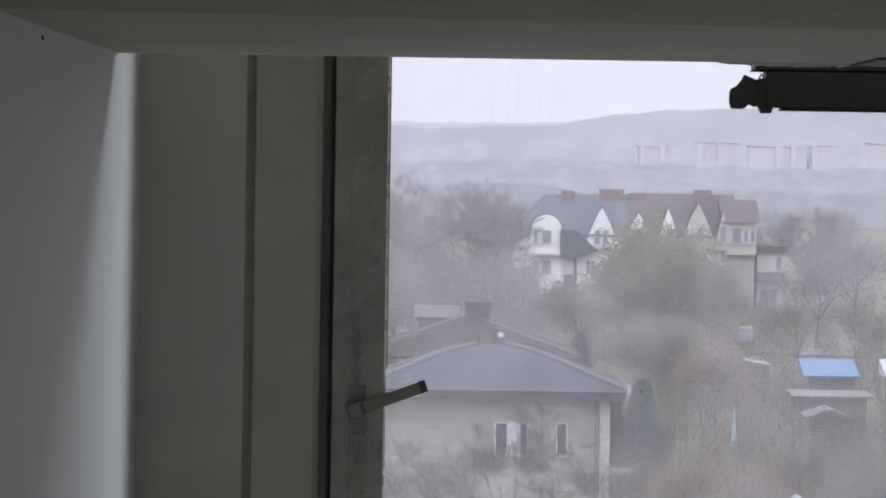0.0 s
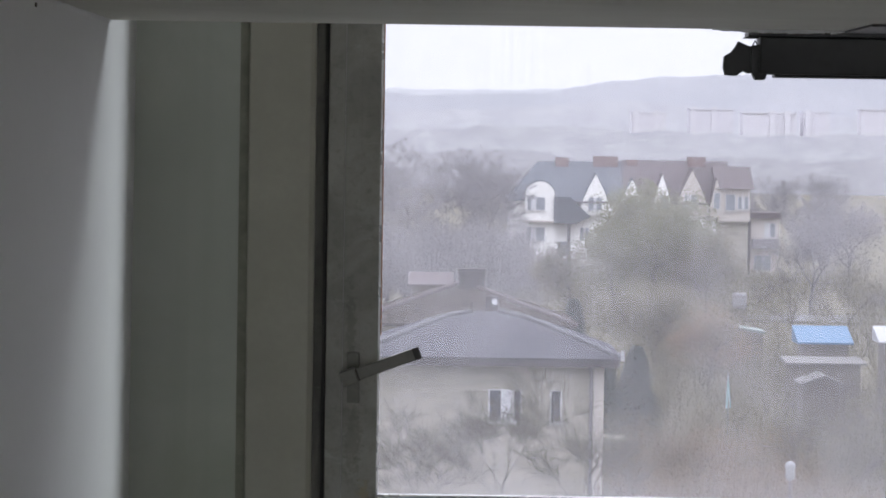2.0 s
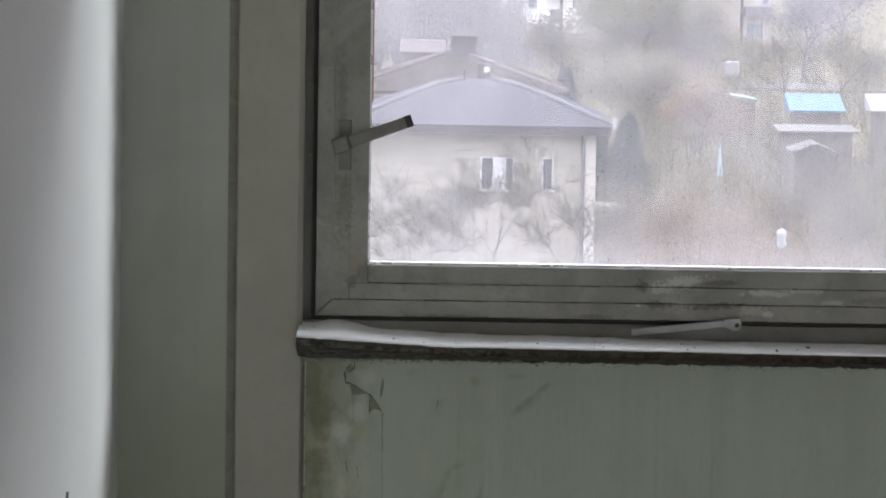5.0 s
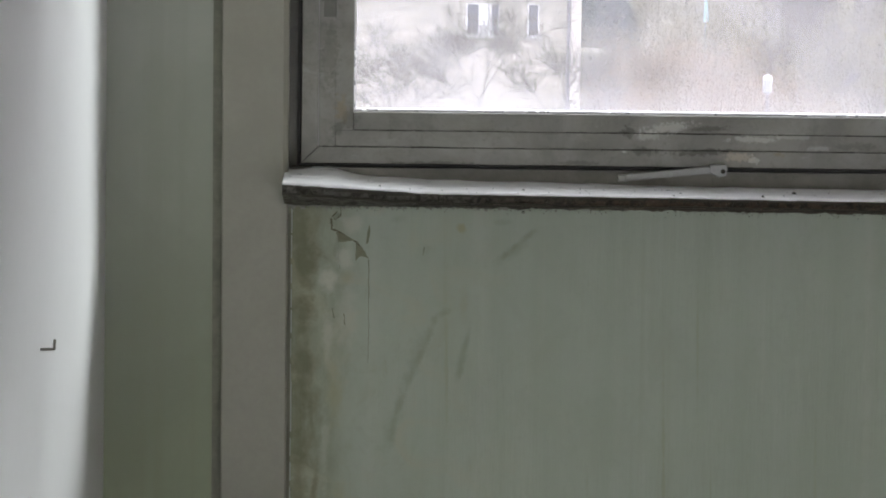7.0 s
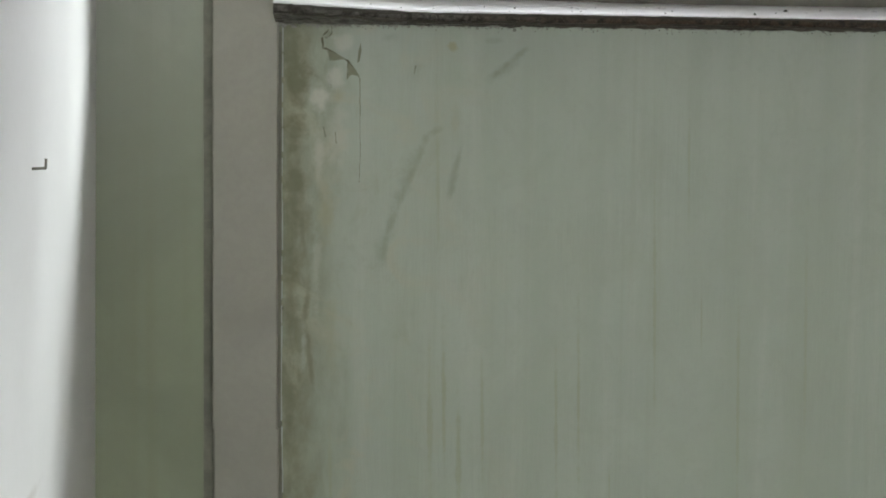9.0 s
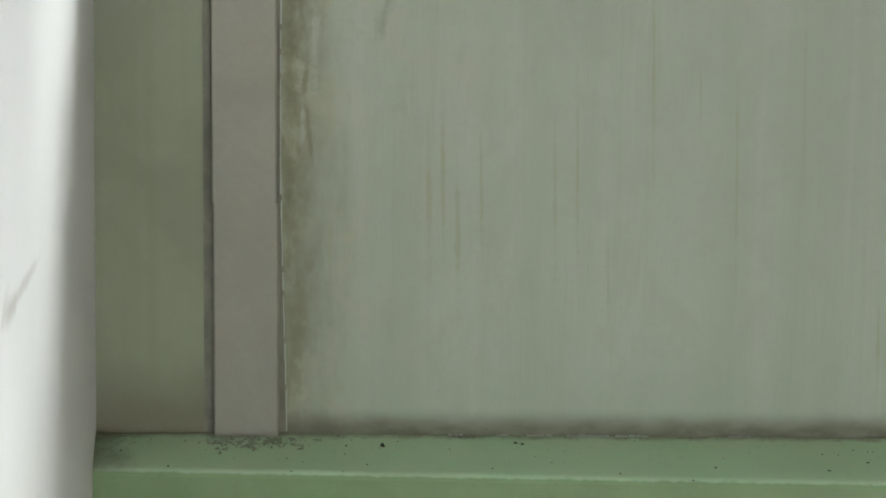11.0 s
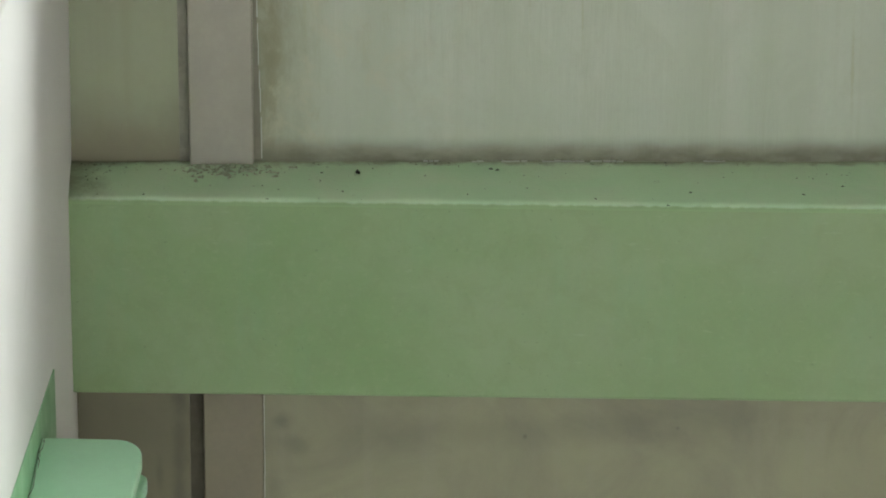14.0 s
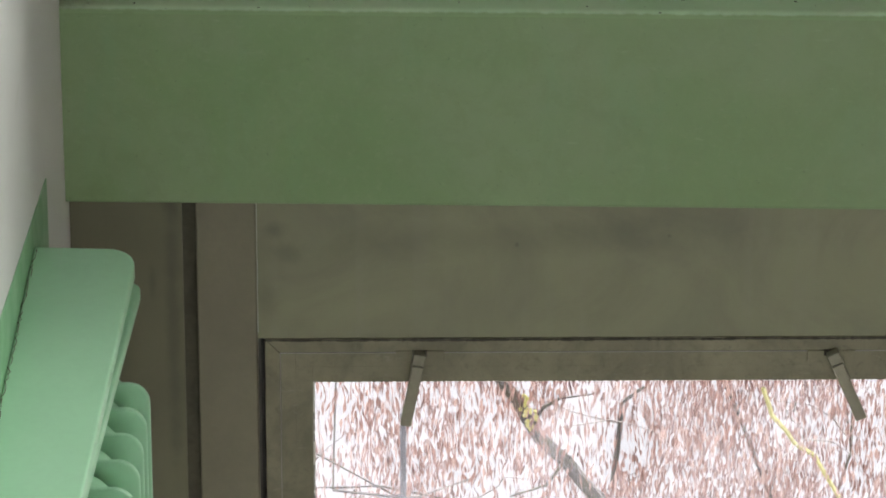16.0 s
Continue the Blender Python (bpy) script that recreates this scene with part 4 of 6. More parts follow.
# specks on sill and ledge
def specks(name, places, label, material=CRUMB, seed=5):
    r = random.Random(seed)
    s = Soup()
    for x, y, z, size in places:
        k = len(s.v)
        w = r.uniform(0, 3.14)
        ax, ay = Vector((math.cos(w), math.sin(w), 0)) * size, Vector((-math.sin(w), math.cos(w), 0)) * size * r.uniform(0.25, 0.6)
        c = Vector((x, y, z))
        h = Vector((0, 0, size * r.uniform(0.3, 0.8)))
        s.v += [c - ax, c - ay * 1.1, c + ax, c + ay, c + h + ax * 0.2, c + h * 0.7 - ax * 0.3]
        s.f += [(k, k + 1, k + 5), (k + 1, k + 4, k + 5), (k + 1, k + 2, k + 4), (k + 2, k + 3, k + 4), (k + 3, k + 5, k + 4), (k + 3, k, k + 5)]
    return tagged(s.mesh(name, material), label, "debris", kind="stuff")


def sill_z(x, f):
    return sill_front(x) + 0.001 + f * 0.006 * max(0, 1 - (x + 0.2275) / 0.75)


r = random.Random(8)
pl = [(0.62, 6.275, 0, 0.006), (0.68, 6.33, 0, 0.005), (0.20, 6.30, 0, 0.0035), (0.30, 6.28, 0, 0.003)]
pl += [(r.uniform(-0.2, 1.1), 6.26 + 0.12 * r.random(), 0, r.uniform(0.0012, 0.003)) for _ in range(46)]
specks("sill_debris", [(x, y, sill_z(x, (y - 6.25) / 0.179) if z == 0 else z, s) for x, y, z, s in pl], "dead leaf crumbs and grit on the white sill")


def ledge_z(x, y):
    yf = 6.236 - 0.0372 * (x + 0.544)
    return -2.0185 + 0.0215 * (y - yf) / (6.384 - yf)


# the first and largest piece stands for a dead beetle
pl = [(-0.0215, 6.335, 0.0095), (0.224, 6.35, 0.005), (0.236, 6.345, 0.0045), (-0.088, 6.335, 0.0045), (-0.09, 6.30, 0.004), (-0.45, 6.335, 0.004), (-0.50, 6.31, 0.004), (-0.375, 6.345, 0.003), (0.41, 6.22, 0.005), (0.79, 6.235, 0.005), (0.54, 6.19, 0.004), (0.585, 6.245, 0.004), (-0.41, 6.245, 0.004), (-0.185, 6.225, 0.003), (0.31, 6.26, 0.003), (0.865, 6.27, 0.004)]
pl += [(r.uniform(-0.53, 1.1), r.uniform(6.215, 6.378), r.choice((0.0011, 0.0015, 0.002, 0.0028))) for _ in range(90)]
specks("ledge_debris", [(x, y, ledge_z(x, y), s) for x, y, s in pl], "dead beetle, leaf crumbs and grit on the green ledge")
pl = [(-0.262 + r.gauss(0, 0.055), 6.368 - abs(r.gauss(0, 0.026)), r.choice((0.002, 0.003, 0.004, 0.006, 0.0085))) for _ in range(170)]
pl += [(-0.255 + r.gauss(0, 0.045), 6.362 - abs(r.gauss(0, 0.018)), r.uniform(0.008, 0.013)) for _ in range(12)]
specks("plaster_crumbs", [(x, y, ledge_z(x, y), s) for x, y, s in pl], "plaster crumbs fallen at the foot of the cover strip", PLASTER_CRUMB, 6)
pl = [(-0.26 + r.gauss(0, 0.045), 6.345 + r.gauss(0, 0.012), r.uniform(0.001, 0.0035)) for _ in range(26)]
pl += [(-0.535 + abs(r.gauss(0, 0.05)), 6.375 - abs(r.gauss(0, 0.04)), r.uniform(0.001, 0.003)) for _ in range(34)]
pl += [(r.uniform(-0.2, 1.1), 6.379 - abs(r.gauss(0, 0.006)), r.uniform(0.0008, 0.0025)) for _ in range(70)]
specks("dirt_crumbs", [(x, y, ledge_z(x, y), s) for x, y, s in pl], "dark grit among the plaster crumbs", GRIME, 7)
pl = [(-0.107 + r.uniform(0, 0.06), 6.430, -0.646, r.uniform(0.001, 0.003)) for _ in range(14)] + [(-0.103, 6.431, -0.64 + 0.004 * i, 0.0025) for i in range(6)]
specks("rust_crumbs", pl, "rust and moss crumbs in the corner of the pane", RUST, 9)

# ---- cracks, peeling paint and runs on the upper panel ----


def ribbon(s, pts, w0, w1, y, seed, lift=0.0001):
    """A thin ragged band along a broken line."""
    r = random.Random(seed)
    fine = []
    for a, b in zip(pts, pts[1:]):
        n = max(2, int(math.dist(a, b) / 0.006))
        fine += [(a[0] + (b[0] - a[0]) * i / n + r.uniform(-0.0008, 0.0008), a[1] + (b[1] - a[1]) * i / n) for i in range(n)]
    fine.append(pts[-1])
    k = len(s.v)
    for i, (x, z) in enumerate(fine):
        q = fine[min(i + 1, len(fine) - 1)], fine[max(i - 1, 0)]
        d = Vector((q[0][0] - q[1][0], 0, q[0][1] - q[1][1])).normalized()
        m = Vector((-d.z, 0, d.x)) * (w0 + (w1 - w0) * i / len(fine)) * r.uniform(0.4, 1.2) * 0.5
        s.v += [Vector((x, y, z)) + m, Vector((x, y - lift, z)), Vector((x, y, z)) - m]
    for i in range(len(fine) - 1):
        a = k + 3 * i
        s.f += [(a, a + 1, a + 4, a + 3), (a + 1, a + 2, a + 5, a + 4)]


YP = 6.3838
SP1 = bpy.data.objects["spandrel_1"]
s = Soup()
ribbon(s, [(-0.122, -0.818), (-0.123, -0.833), (-0.132, -0.840), (-0.138, -0.835), (-0.128, -0.825)], 0.0022, 0.0028, YP, 1)
ribbon(s, [(-0.139, -0.838), (-0.1375, -0.858), (-0.128, -0.860), (-0.108, -0.872), (-0.092, -0.881), (-0.073, -0.909)], 0.0035, 0.0028, YP, 7)
ribbon(s, [(-0.094, -0.883), (-0.0945, -0.914)], 0.0022, 0.0012, YP, 2)
ribbon(s, [(-0.129, -0.862), (-0.127, -0.90), (-0.124, -0.93)], 0.0014, 0.0008, YP, 3)
ribbon(s, [(-0.1355, -1.0), (-0.1325, -1.018)], 0.0024, 0.0012, YP, 4)
ribbon(s, [(-0.115, -1.01), (-0.113, -1.03)], 0.0018, 0.001, YP, 8)
ribbon(s, [(-0.072, -0.912), (-0.071, -0.97), (-0.070, -1.05), (-0.071, -1.10)], 0.0012, 0.0008, YP, 5)
ribbon(s, [(0.027, -0.888), (0.025, -0.904)], 0.002, 0.001, YP, 6)
s.mesh("crack", CRACK, SP1, "dark crack in lifted paint")
# where the paint has come off, the olive sheet shows
for pts in (((-0.129, -0.8615), (-0.126, -0.880), (-0.117, -0.8805), (-0.108, -0.8785), (-0.096, -0.8775), (-0.116, -0.867)), ((-0.0935, -0.8835), (-0.0938, -0.913), (-0.089, -0.907), (-0.0855, -0.9055), (-0.0735, -0.908), (-0.079, -0.896)), ((-0.0705, -0.848), (-0.0745, -0.862), (-0.0765, -0.884), (-0.0725, -0.881), (-0.069, -0.862))):
    bm = bmesh.new()
    prism(bm, pts, "y", YP - 0.0002, YP + 0.001)
    part("bare_patch", bm, MARK, SP1, "bare olive patch under flaked paint")
# flaps of paint that stand off the panel
for pts in (((-0.136, -0.9), (-0.128, -0.863), (-0.1235, -0.931)), ((-0.1, -0.8815), (-0.0945, -0.885), (-0.0955, -0.916)), ((-0.137, -0.836), (-0.126, -0.827), (-0.125, -0.833), (-0.131, -0.839))):
    bm = bmesh.new()
    rim = [bm.verts.new((x, 6.3832 if i < 2 else 6.3775, z)) for i, (x, z) in enumerate(pts)]
    back = [bm.verts.new((v.co.x, v.co.y + 0.0009, v.co.z)) for v in rim]
    bm.faces.new(rim)
    bm.faces.new(back[::-1])
    for i in range(len(rim)):
        j = (i + 1) % len(rim)
        bm.faces.new((rim[i], rim[j], back[j], back[i]))
    part("paint_flap", bm, SPANDREL, SP1, "lifted flap of old paint")
s = Soup()
ribbon(s, [(-0.2125, -1.05), (-0.2125, -1.09)], 0.006, 0.004, YP - 0.001, 31)
for z0, z1 in ((-1.33, -1.36), (-1.54, -1.57), (-1.585, -1.635)):
    ribbon(s, [(-0.2105, z0), (-0.2105, z1)], 0.006, 0.003, YP - 0.001, z0)
s.mesh("joint_gap", GASKET, SP1, "black gap in the joint")

# ---- blind over the upper window, torn paint at the ceiling edge ----
blind = thing("window_blind", 0.9, 6.0, 0.105, "dark blind headrail with a broken bracket at the ceiling", "blind")
boxed("headrail", (0.5305, 1.32, 5.975, 6.045, 0.1065, 0.168), BLIND_BLACK, blind, 0.003)
boxed("bottom_bar", (0.557, 1.315, 5.985, 6.035, 0.1015, 0.106), BLIND_BLACK, blind, 0.001)
boxed("top_plate", (0.511, 1.32, 5.97, 6.05, 0.169, 0.1765), BLIND_BLACK, blind, 0.001)
for x in (0.60, 1.25):
    boxed("hanger", (x, x + 0.02, 6.0, 6.02, 0.1766, 1.101), BLIND_BLACK, blind)
boxed("end_block", (0.5075, 0.530, 5.985, 6.035, 0.166, 0.1685), BLIND_BLACK, blind, 0.001)
bm = bmesh.new()
prism(bm, [(0.472, 0.136), (0.4705, 0.116), (0.474, 0.104), (0.493, 0.103), (0.504, 0.111), (0.512, 0.107), (0.519, 0.108), (0.519, 0.151), (0.503, 0.157), (0.495, 0.161), (0.491, 0.152), (0.483, 0.142)], "y", 5.985, 6.0)
soften(bm, 0.0012, 1)
part("bracket", bm, BLIND_BLACK, blind, "broken black plastic bracket")
bm = bmesh.new()
prism(bm, [(0.517, 0.112), (0.524, 0.097), (0.540, 0.097), (0.544, 0.107), (0.544, 0.126), (0.551, 0.142), (0.551, 0.155), (0.530, 0.156), (0.516, 0.153)], "y", 5.98, 6.012)
soften(bm, 0.0012, 1)
part("rail_end", bm, BLIND_BLACK, blind, "cracked end piece of the rail")
bm = bmesh.new()
rod(bm, (0.5195, 5.995, 0.153), (0.524, 5.995, 0.1625), 0.0011)
rod(bm, (0.524, 5.995, 0.1625), (0.529, 5.995, 0.153), 0.0011)
part("wire_clip", bm, BLIND_BLACK, blind)
boxed("track", (0.655, 1.32, 5.47, 5.842, 0.1718, 0.1757), BLIND_BLACK, blind, 0.0005, "dark metal track on the ceiling")
s = Soup()
r = random.Random(4)
x = 0.44
while x < 0.665:
    w = r.uniform(0.004, 0.011)
    zt = 0.1765
    k = len(s.v)
    dz = 0.002 + 0.0035 * math.sin((x - 0.44) / 0.225 * 3.1) + r.uniform(0, 0.003) * (0.5 + (x > 0.61))
    s.v += [Vector((x, 5.846, zt)), Vector((x + w, 5.846, zt)), Vector((x + w, 5.842, zt - dz)), Vector((x, 5.842, zt - dz * 1.05))]
    s.f += [(k, k + 1, k + 2, k + 3)]
    x += w
peel = tagged(s.mesh("ceiling_peel", SILL_WHITE), "torn strip of white paint hanging from the ceiling edge", "peeling paint", kind="structure")

# grime in the joints of the lower sash bar
s = Soup()
r = random.Random(52)
for z, y in ((-0.7108, 6.4016), (-0.6812, 6.4036), (-0.7408, 6.4016)):
    x = -0.16 if z < -0.7 else -0.10
    while x < 1.15:
        w = r.uniform(0.03, 0.12)
        ribbon(s, [(x, z), (x + w, z + r.uniform(-0.0006, 0.0006))], r.uniform(0.0003, 0.0022), r.uniform(0.0003, 0.0022), y, r.random())
        x += w * r.uniform(1.0, 1.9)
s.mesh("grimy_dark_joint", GRIME, W1, "black grime in the joints")
# black ribbons carry both grime and the gap's shadow above the lower sash
s = Soup()
x = -0.19
while x < 1.15:
    w = r.uniform(0.03, 0.12)
    ribbon(s, [(x, -2.7425), (x + w, -2.7425 + r.uniform(-0.0006, 0.0006))], r.uniform(0.004, 0.007), r.uniform(0.004, 0.007), 6.3845, r.random())
    x += w * r.uniform(0.92, 1.02)
s.mesh("grimy_dark_joint", GRIME, W2, "black grime and shadow in the gap above the sash")
# uneven bead of plaster in the corner of ceiling and side wall
bm = bmesh.new()
prev = None
for i in range(150):
    y = 5.846 - 0.016 * i
    r0 = 0.008 + 0.004 * noise.noise(Vector((y * 5, 2, 1))) + 0.003 * noise.noise(Vector((y * 19, 5, 1)))
    cur = [bm.verts.new((WALL_X + 0.0106 + r0 * (1 - math.sin(a)), y, 0.1765 - r0 * (1 - math.cos(a)))) for a in [math.pi / 2 * j / 6 for j in range(7)]]
    if prev:
        for a, b, c, d in zip(prev, prev[1:], cur[1:], cur):
            bm.faces.new((a, b, c, d))
    prev = cur
spot = bmesh.new()
box(spot, WALL_X + 0.0085, WALL_X + 0.0125, 4.768, 4.782, 0.1595, 0.1655)
soften(spot, 0.001)
single("plaster_hole", spot, GRIME, "small dark chip in the plaster under the ceiling", "chip", kind="structure")
single("cornice_plaster", bm, WHITE_WALL, "uneven plaster bead where wall meets ceiling", "trim", kind="structure", smooth=True)

# ---- side wall: nail, painted band, shelf over a radiator ----
nail = bmesh.new()
rod(nail, (WALL_X - 0.01, 5.23, -0.887), (WALL_X + 0.027, 5.23, -0.885), 0.0022, n=8)
rod(nail, (WALL_X + 0.026, 5.23, -0.886), (WALL_X + 0.027, 5.23, -0.871), 0.0021, n=8)
single("wall_hook", nail, HANDLE, "small bent nail driven into the white wall", "hook")

bm = bmesh.new()
prism(bm, [(2.6, -2.6), (5.835, -2.6), (5.835, -2.20), (2.6, -1.87)], "x", WALL_X, WALL_X + 0.002)
single("wall_band", bm, MINT_DARK, "green painted band on the wall behind the shelf", "painted band", kind="structure")

shelf = thing("wall_shelf", -0.46, 4.4, -2.25, "mint green painted board on the wall above a radiator", "shelf")
bm = bmesh.new()
out = [(WALL_X + 0.003, 3.2), (-0.437, 3.2)]
for i in range(8):
    w = math.pi / 2 * i / 7
    out.append((-0.425 + 0.05 * math.cos(w) + 0.003, 5.485 + 0.075 * math.sin(w)))
out.append((WALL_X + 0.003, 5.568))
prism(bm, out, "z", -2.246, -2.22)
soften(bm, 0.003)
part("board", bm, MINT, shelf)
bm = bmesh.new()
out = [(WALL_X + 0.003, 3.2), (-0.475, 3.2)]
for i in range(6):
    w = math.pi / 2 * i / 5
    out.append((-0.392 + 0.026 * math.cos(w), 5.52 + 0.03 * math.sin(w)))
out.append((WALL_X + 0.003, 5.55))
prism(bm, [(x, y) for x, y in out if True], "z", -2.30, -2.276)
soften(bm, 0.004)
part("lower_board", bm, MINT, shelf)
for y in (5.3, 4.6, 3.9):
    boxed("batten", (WALL_X + 0.003, -0.44, y, y + 0.04, -2.2758, -2.2465), MINT, shelf, 0.002)
s = Soup()
r = random.Random(15)
y, x = 5.56, WALL_X + 0.004
pts = []
while y > 4.2:
    pts.append((y, WALL_X + 0.006 + r.uniform(-0.003, 0.003)))
    y -= r.uniform(0.008, 0.02)
for (a, xa), (b, xb) in zip(pts, pts[1:]):
    k = len(s.v)
    w = r.uniform(0.0002, 0.0010)
    s.v += [Vector((xa - w, a, -2.2192)), Vector((xa + w, a, -2.2192)), Vector((xb + w, b, -2.2192)), Vector((xb - w, b, -2.2192))]
    s.f.append((k, k + 1, k + 2, k + 3))
s.mesh("crack", CRACK, shelf, "cracked paint along the wall joint")

radiator = thing("radiator", -0.44, 4.3, -2.95, "mint green ribbed cast iron radiator under a wall shelf", "radiator")


def section(y):
    """One radiator section: a flat fin with a rounded shoulder, and the hollow tube behind it."""
    bm = bmesh.new()
    pts = [(-0.515, -2.95), (-0.515, -2.335)]
    pts += [(-0.372 + 0.034 * math.sin(w), -2.366 + 0.034 * math.cos(w)) for w in [math.pi / 2 * i / 7 for i in range(8)]]
    pts += [(-0.338, -2.92), (-0.36, -2.95)]
    prism(bm, pts, "y", y - 0.006, y + 0.006)
    soften(bm, 0.003)
    fin = part("fin", bm, MINT, radiator)
    bm = bmesh.new()
    pts = [(-0.50, -2.93), (-0.50, -2.40)]
    pts += [(-0.425 + 0.05 * math.sin(w), -2.40 + 0.055 * math.cos(w)) for w in [-math.pi / 2 + math.pi * i / 10 for i in range(11)]]
    pts += [(-0.375, -2.93)]
    prism(bm, pts, "y", y + 0.0065, y + 0.0865)
    soften(bm, 0.02, 3)
    tube = part("column", bm, MINT, radiator, smooth=True)
    return fin, tube


for i in range(9):
    section(5.262 - 0.0965 * i)
for y in (5.1, 4.6):
    bm = bmesh.new()
    rod(bm, (WALL_X, y, -2.6), (-0.50, y, -2.6), 0.012)
    part("wall_bracket", bm, MINT, radiator)
bm = bmesh.new()
rod(bm, (-0.44, 4.40, -5.02), (-0.44, 4.40, -2.9), 0.0135, n=14)
rod(bm, (-0.44, 4.40, -2.905), (-0.44, 4.49, -2.9), 0.0135, n=14)
part("feed_pipe", bm, MINT, radiator, smooth=True)

# ---- outside: ground, houses, trees ----
GRASS = plain_stuff("autumn_grass", (0.095, 0.088, 0.063), (0.128, 0.115, 0.084), 0.25)
PAVING = paint("pale_concrete_paving", (0.115, 0.113, 0.116), 0.8, 0.85, 0.5, 8, 0.3, spec=0.12)


def house_render():
    """Beige wall with faint courses and rain stains."""
    k = Nodes("beige_render")
    c = (0.32, 0.30, 0.255)
    k.bsdf.inputs["Specular IOR Level"].default_value = 0.05
    col = k.mix(k.ramp(k.noise(k.pos((0.35, 1, 2.2)), 1.6, 5, 0.6), 0.42, 0.62, 0.0, 0.8), c, shade(c, 0.72))
    col = k.mix(k.ramp(k.noise(k.pos(), 6, 4), 0.4, 0.7, 0.0, 0.4), col, shade(c, 0.75))
    k.bump(k.noise(k.pos(), 12, 4), 0.2, 0.01)
    return k.done(col, 0.85)


RENDER = house_render()
# roofs, brick, sheds and leaves: colours dulled and lightened to paint in mist
WHITE_RENDER = paint("white_render", (0.759, 0.747, 0.724), 0.8, 0.93, 0.4, 5, 0.1, spec=0.12)
CREAM_RENDER = paint("cream_render", (0.46, 0.425, 0.39), 0.8, 0.93, 0.4, 5, 0.1, spec=0.12)
ROOF_GREY = paint("grey_sheet_roof", (0.0713, 0.0701, 0.0805), 0.8, 0.85, 0.7, 6, 0.1, spec=0.0)
ROOF_LIGHT = paint("light_ridge_metal", (0.125, 0.125, 0.135), 0.7, 0.9, 0.7, 6, 0.1, spec=0.0)
ROOF_TEAL = paint("dark_slate_roof", (0.11, 0.118, 0.132), 0.9, 0.85, 0.4, 5, 0.2, spec=0.0)
ROOF_BROWN = paint("brown_tile_roof", (0.112, 0.097, 0.099), 0.9, 0.85, 0.4, 5, 0.2, spec=0.0)
ROOF_MOSS = paint("mossy_brown_roof", (0.048, 0.041, 0.036), 0.9, 0.8, 0.4, 5, 0.2, spec=0.0)
BRICK = paint("red_brick_chimney", (0.205, 0.152, 0.145), 0.85, 0.8, 1, 8, 0.2, spec=0.12)
DARK_GLASS = paint("dark_house_glass", (0.06, 0.065, 0.08), 0.15, 0.8, 1, 8, 0.0)
# far panes lighter than DARK_GLASS, with the mist in their colour
MIST_GLASS = paint("mist_paled_glass", (0.21, 0.225, 0.25), 0.3, 0.85, 1, 8, 0.0)
CURTAIN = paint("white_curtain", (0.5, 0.5, 0.52), 0.8, 0.9, 3, 20, 0.1, spec=0.12)
PVC = paint("white_window_frame", (0.52, 0.52, 0.52), 0.4, 0.95, 3, 20, 0.0, spec=0.12)
GUTTER = paint("dark_gutter", (0.16, 0.15, 0.16), 0.5, 0.9, 3, 20, 0.0, spec=0.12)
BLUE = paint("blue_tarpaulin", (0.08, 0.15, 0.24), 0.6, 0.85, 1.5, 9, 0.4, 0.01, spec=0.12)
TEAL = paint("pale_teal_plastic", (0.27, 0.39, 0.385), 0.4, 0.9, 1.5, 9, 0.1, spec=0.12)
SHED_WOOD = paint("weathered_shed_boards", (0.155, 0.142, 0.126), 0.8, 0.7, 1.2, 10, 0.3, spec=0.12)
PALE_SHEET = paint("pale_shed_roof", (0.13, 0.125, 0.12), 0.8, 0.85, 1.2, 10, 0.2, spec=0.12)
CAR_WHITE = paint("white_car_paint", (0.3, 0.3, 0.31), 0.25, 0.97, 1.2, 10, 0.0, spec=0.12)
MIST_TEAL = paint("grey_green_sheet", (0.17, 0.20, 0.19), 0.7, 0.85, 1.2, 10, 0.2, spec=0.12)
BARK = plain_stuff("grey_bark", (0.045, 0.04, 0.036), (0.08, 0.07, 0.062), 3)
CHIMNEY_DARK = paint("sooty_brick_eave_shade", (0.06, 0.055, 0.056), 0.9, 0.8, 1, 8, 0.2, spec=0.12)
TIN_WHITE = paint("white_tin_roof", (0.34, 0.34, 0.35), 0.6, 0.9, 1, 8, 0.1, spec=0.12)
BARK_MOSS = plain_stuff("bark_with_yellow_lichen", (0.018, 0.016, 0.015), (0.042, 0.037, 0.024), 9)
TWIG = plain_stuff("pale_grey_twig_bark", (0.09, 0.08, 0.075), (0.2, 0.18, 0.16), 6)
LICHEN = plain_stuff("yellow_lichen", (0.20, 0.19, 0.05), (0.30, 0.28, 0.10), 20)
LEAF_OLIVE = plain_stuff("olive_leaves", (0.185, 0.187, 0.122), (0.23, 0.226, 0.165), 0.4, thin=0.5)
LEAF_GREY = plain_stuff("bare_grey_twigs", (0.07, 0.064, 0.06), (0.105, 0.098, 0.092), 0.4, thin=0.5)
# far twigs lightened: mist over distance is put into their colour
LEAF_FAR = plain_stuff("mist_paled_twigs", (0.19, 0.182, 0.19), (0.25, 0.24, 0.25), 0.3, thin=0.5)
LEAF_RUST = plain_stuff("rusty_shrub_leaves", (0.24, 0.178, 0.125), (0.172, 0.157, 0.118), 0.4, thin=0.5)
LEAF_TAN = plain_stuff("tan_shrub_twigs", (0.195, 0.178, 0.125), (0.128, 0.123, 0.098), 0.4, thin=0.5)
NEEDLE = plain_stuff("dark_conifer_needles", (0.03, 0.04, 0.034), (0.05, 0.062, 0.052), 0.5, thin=0.15)
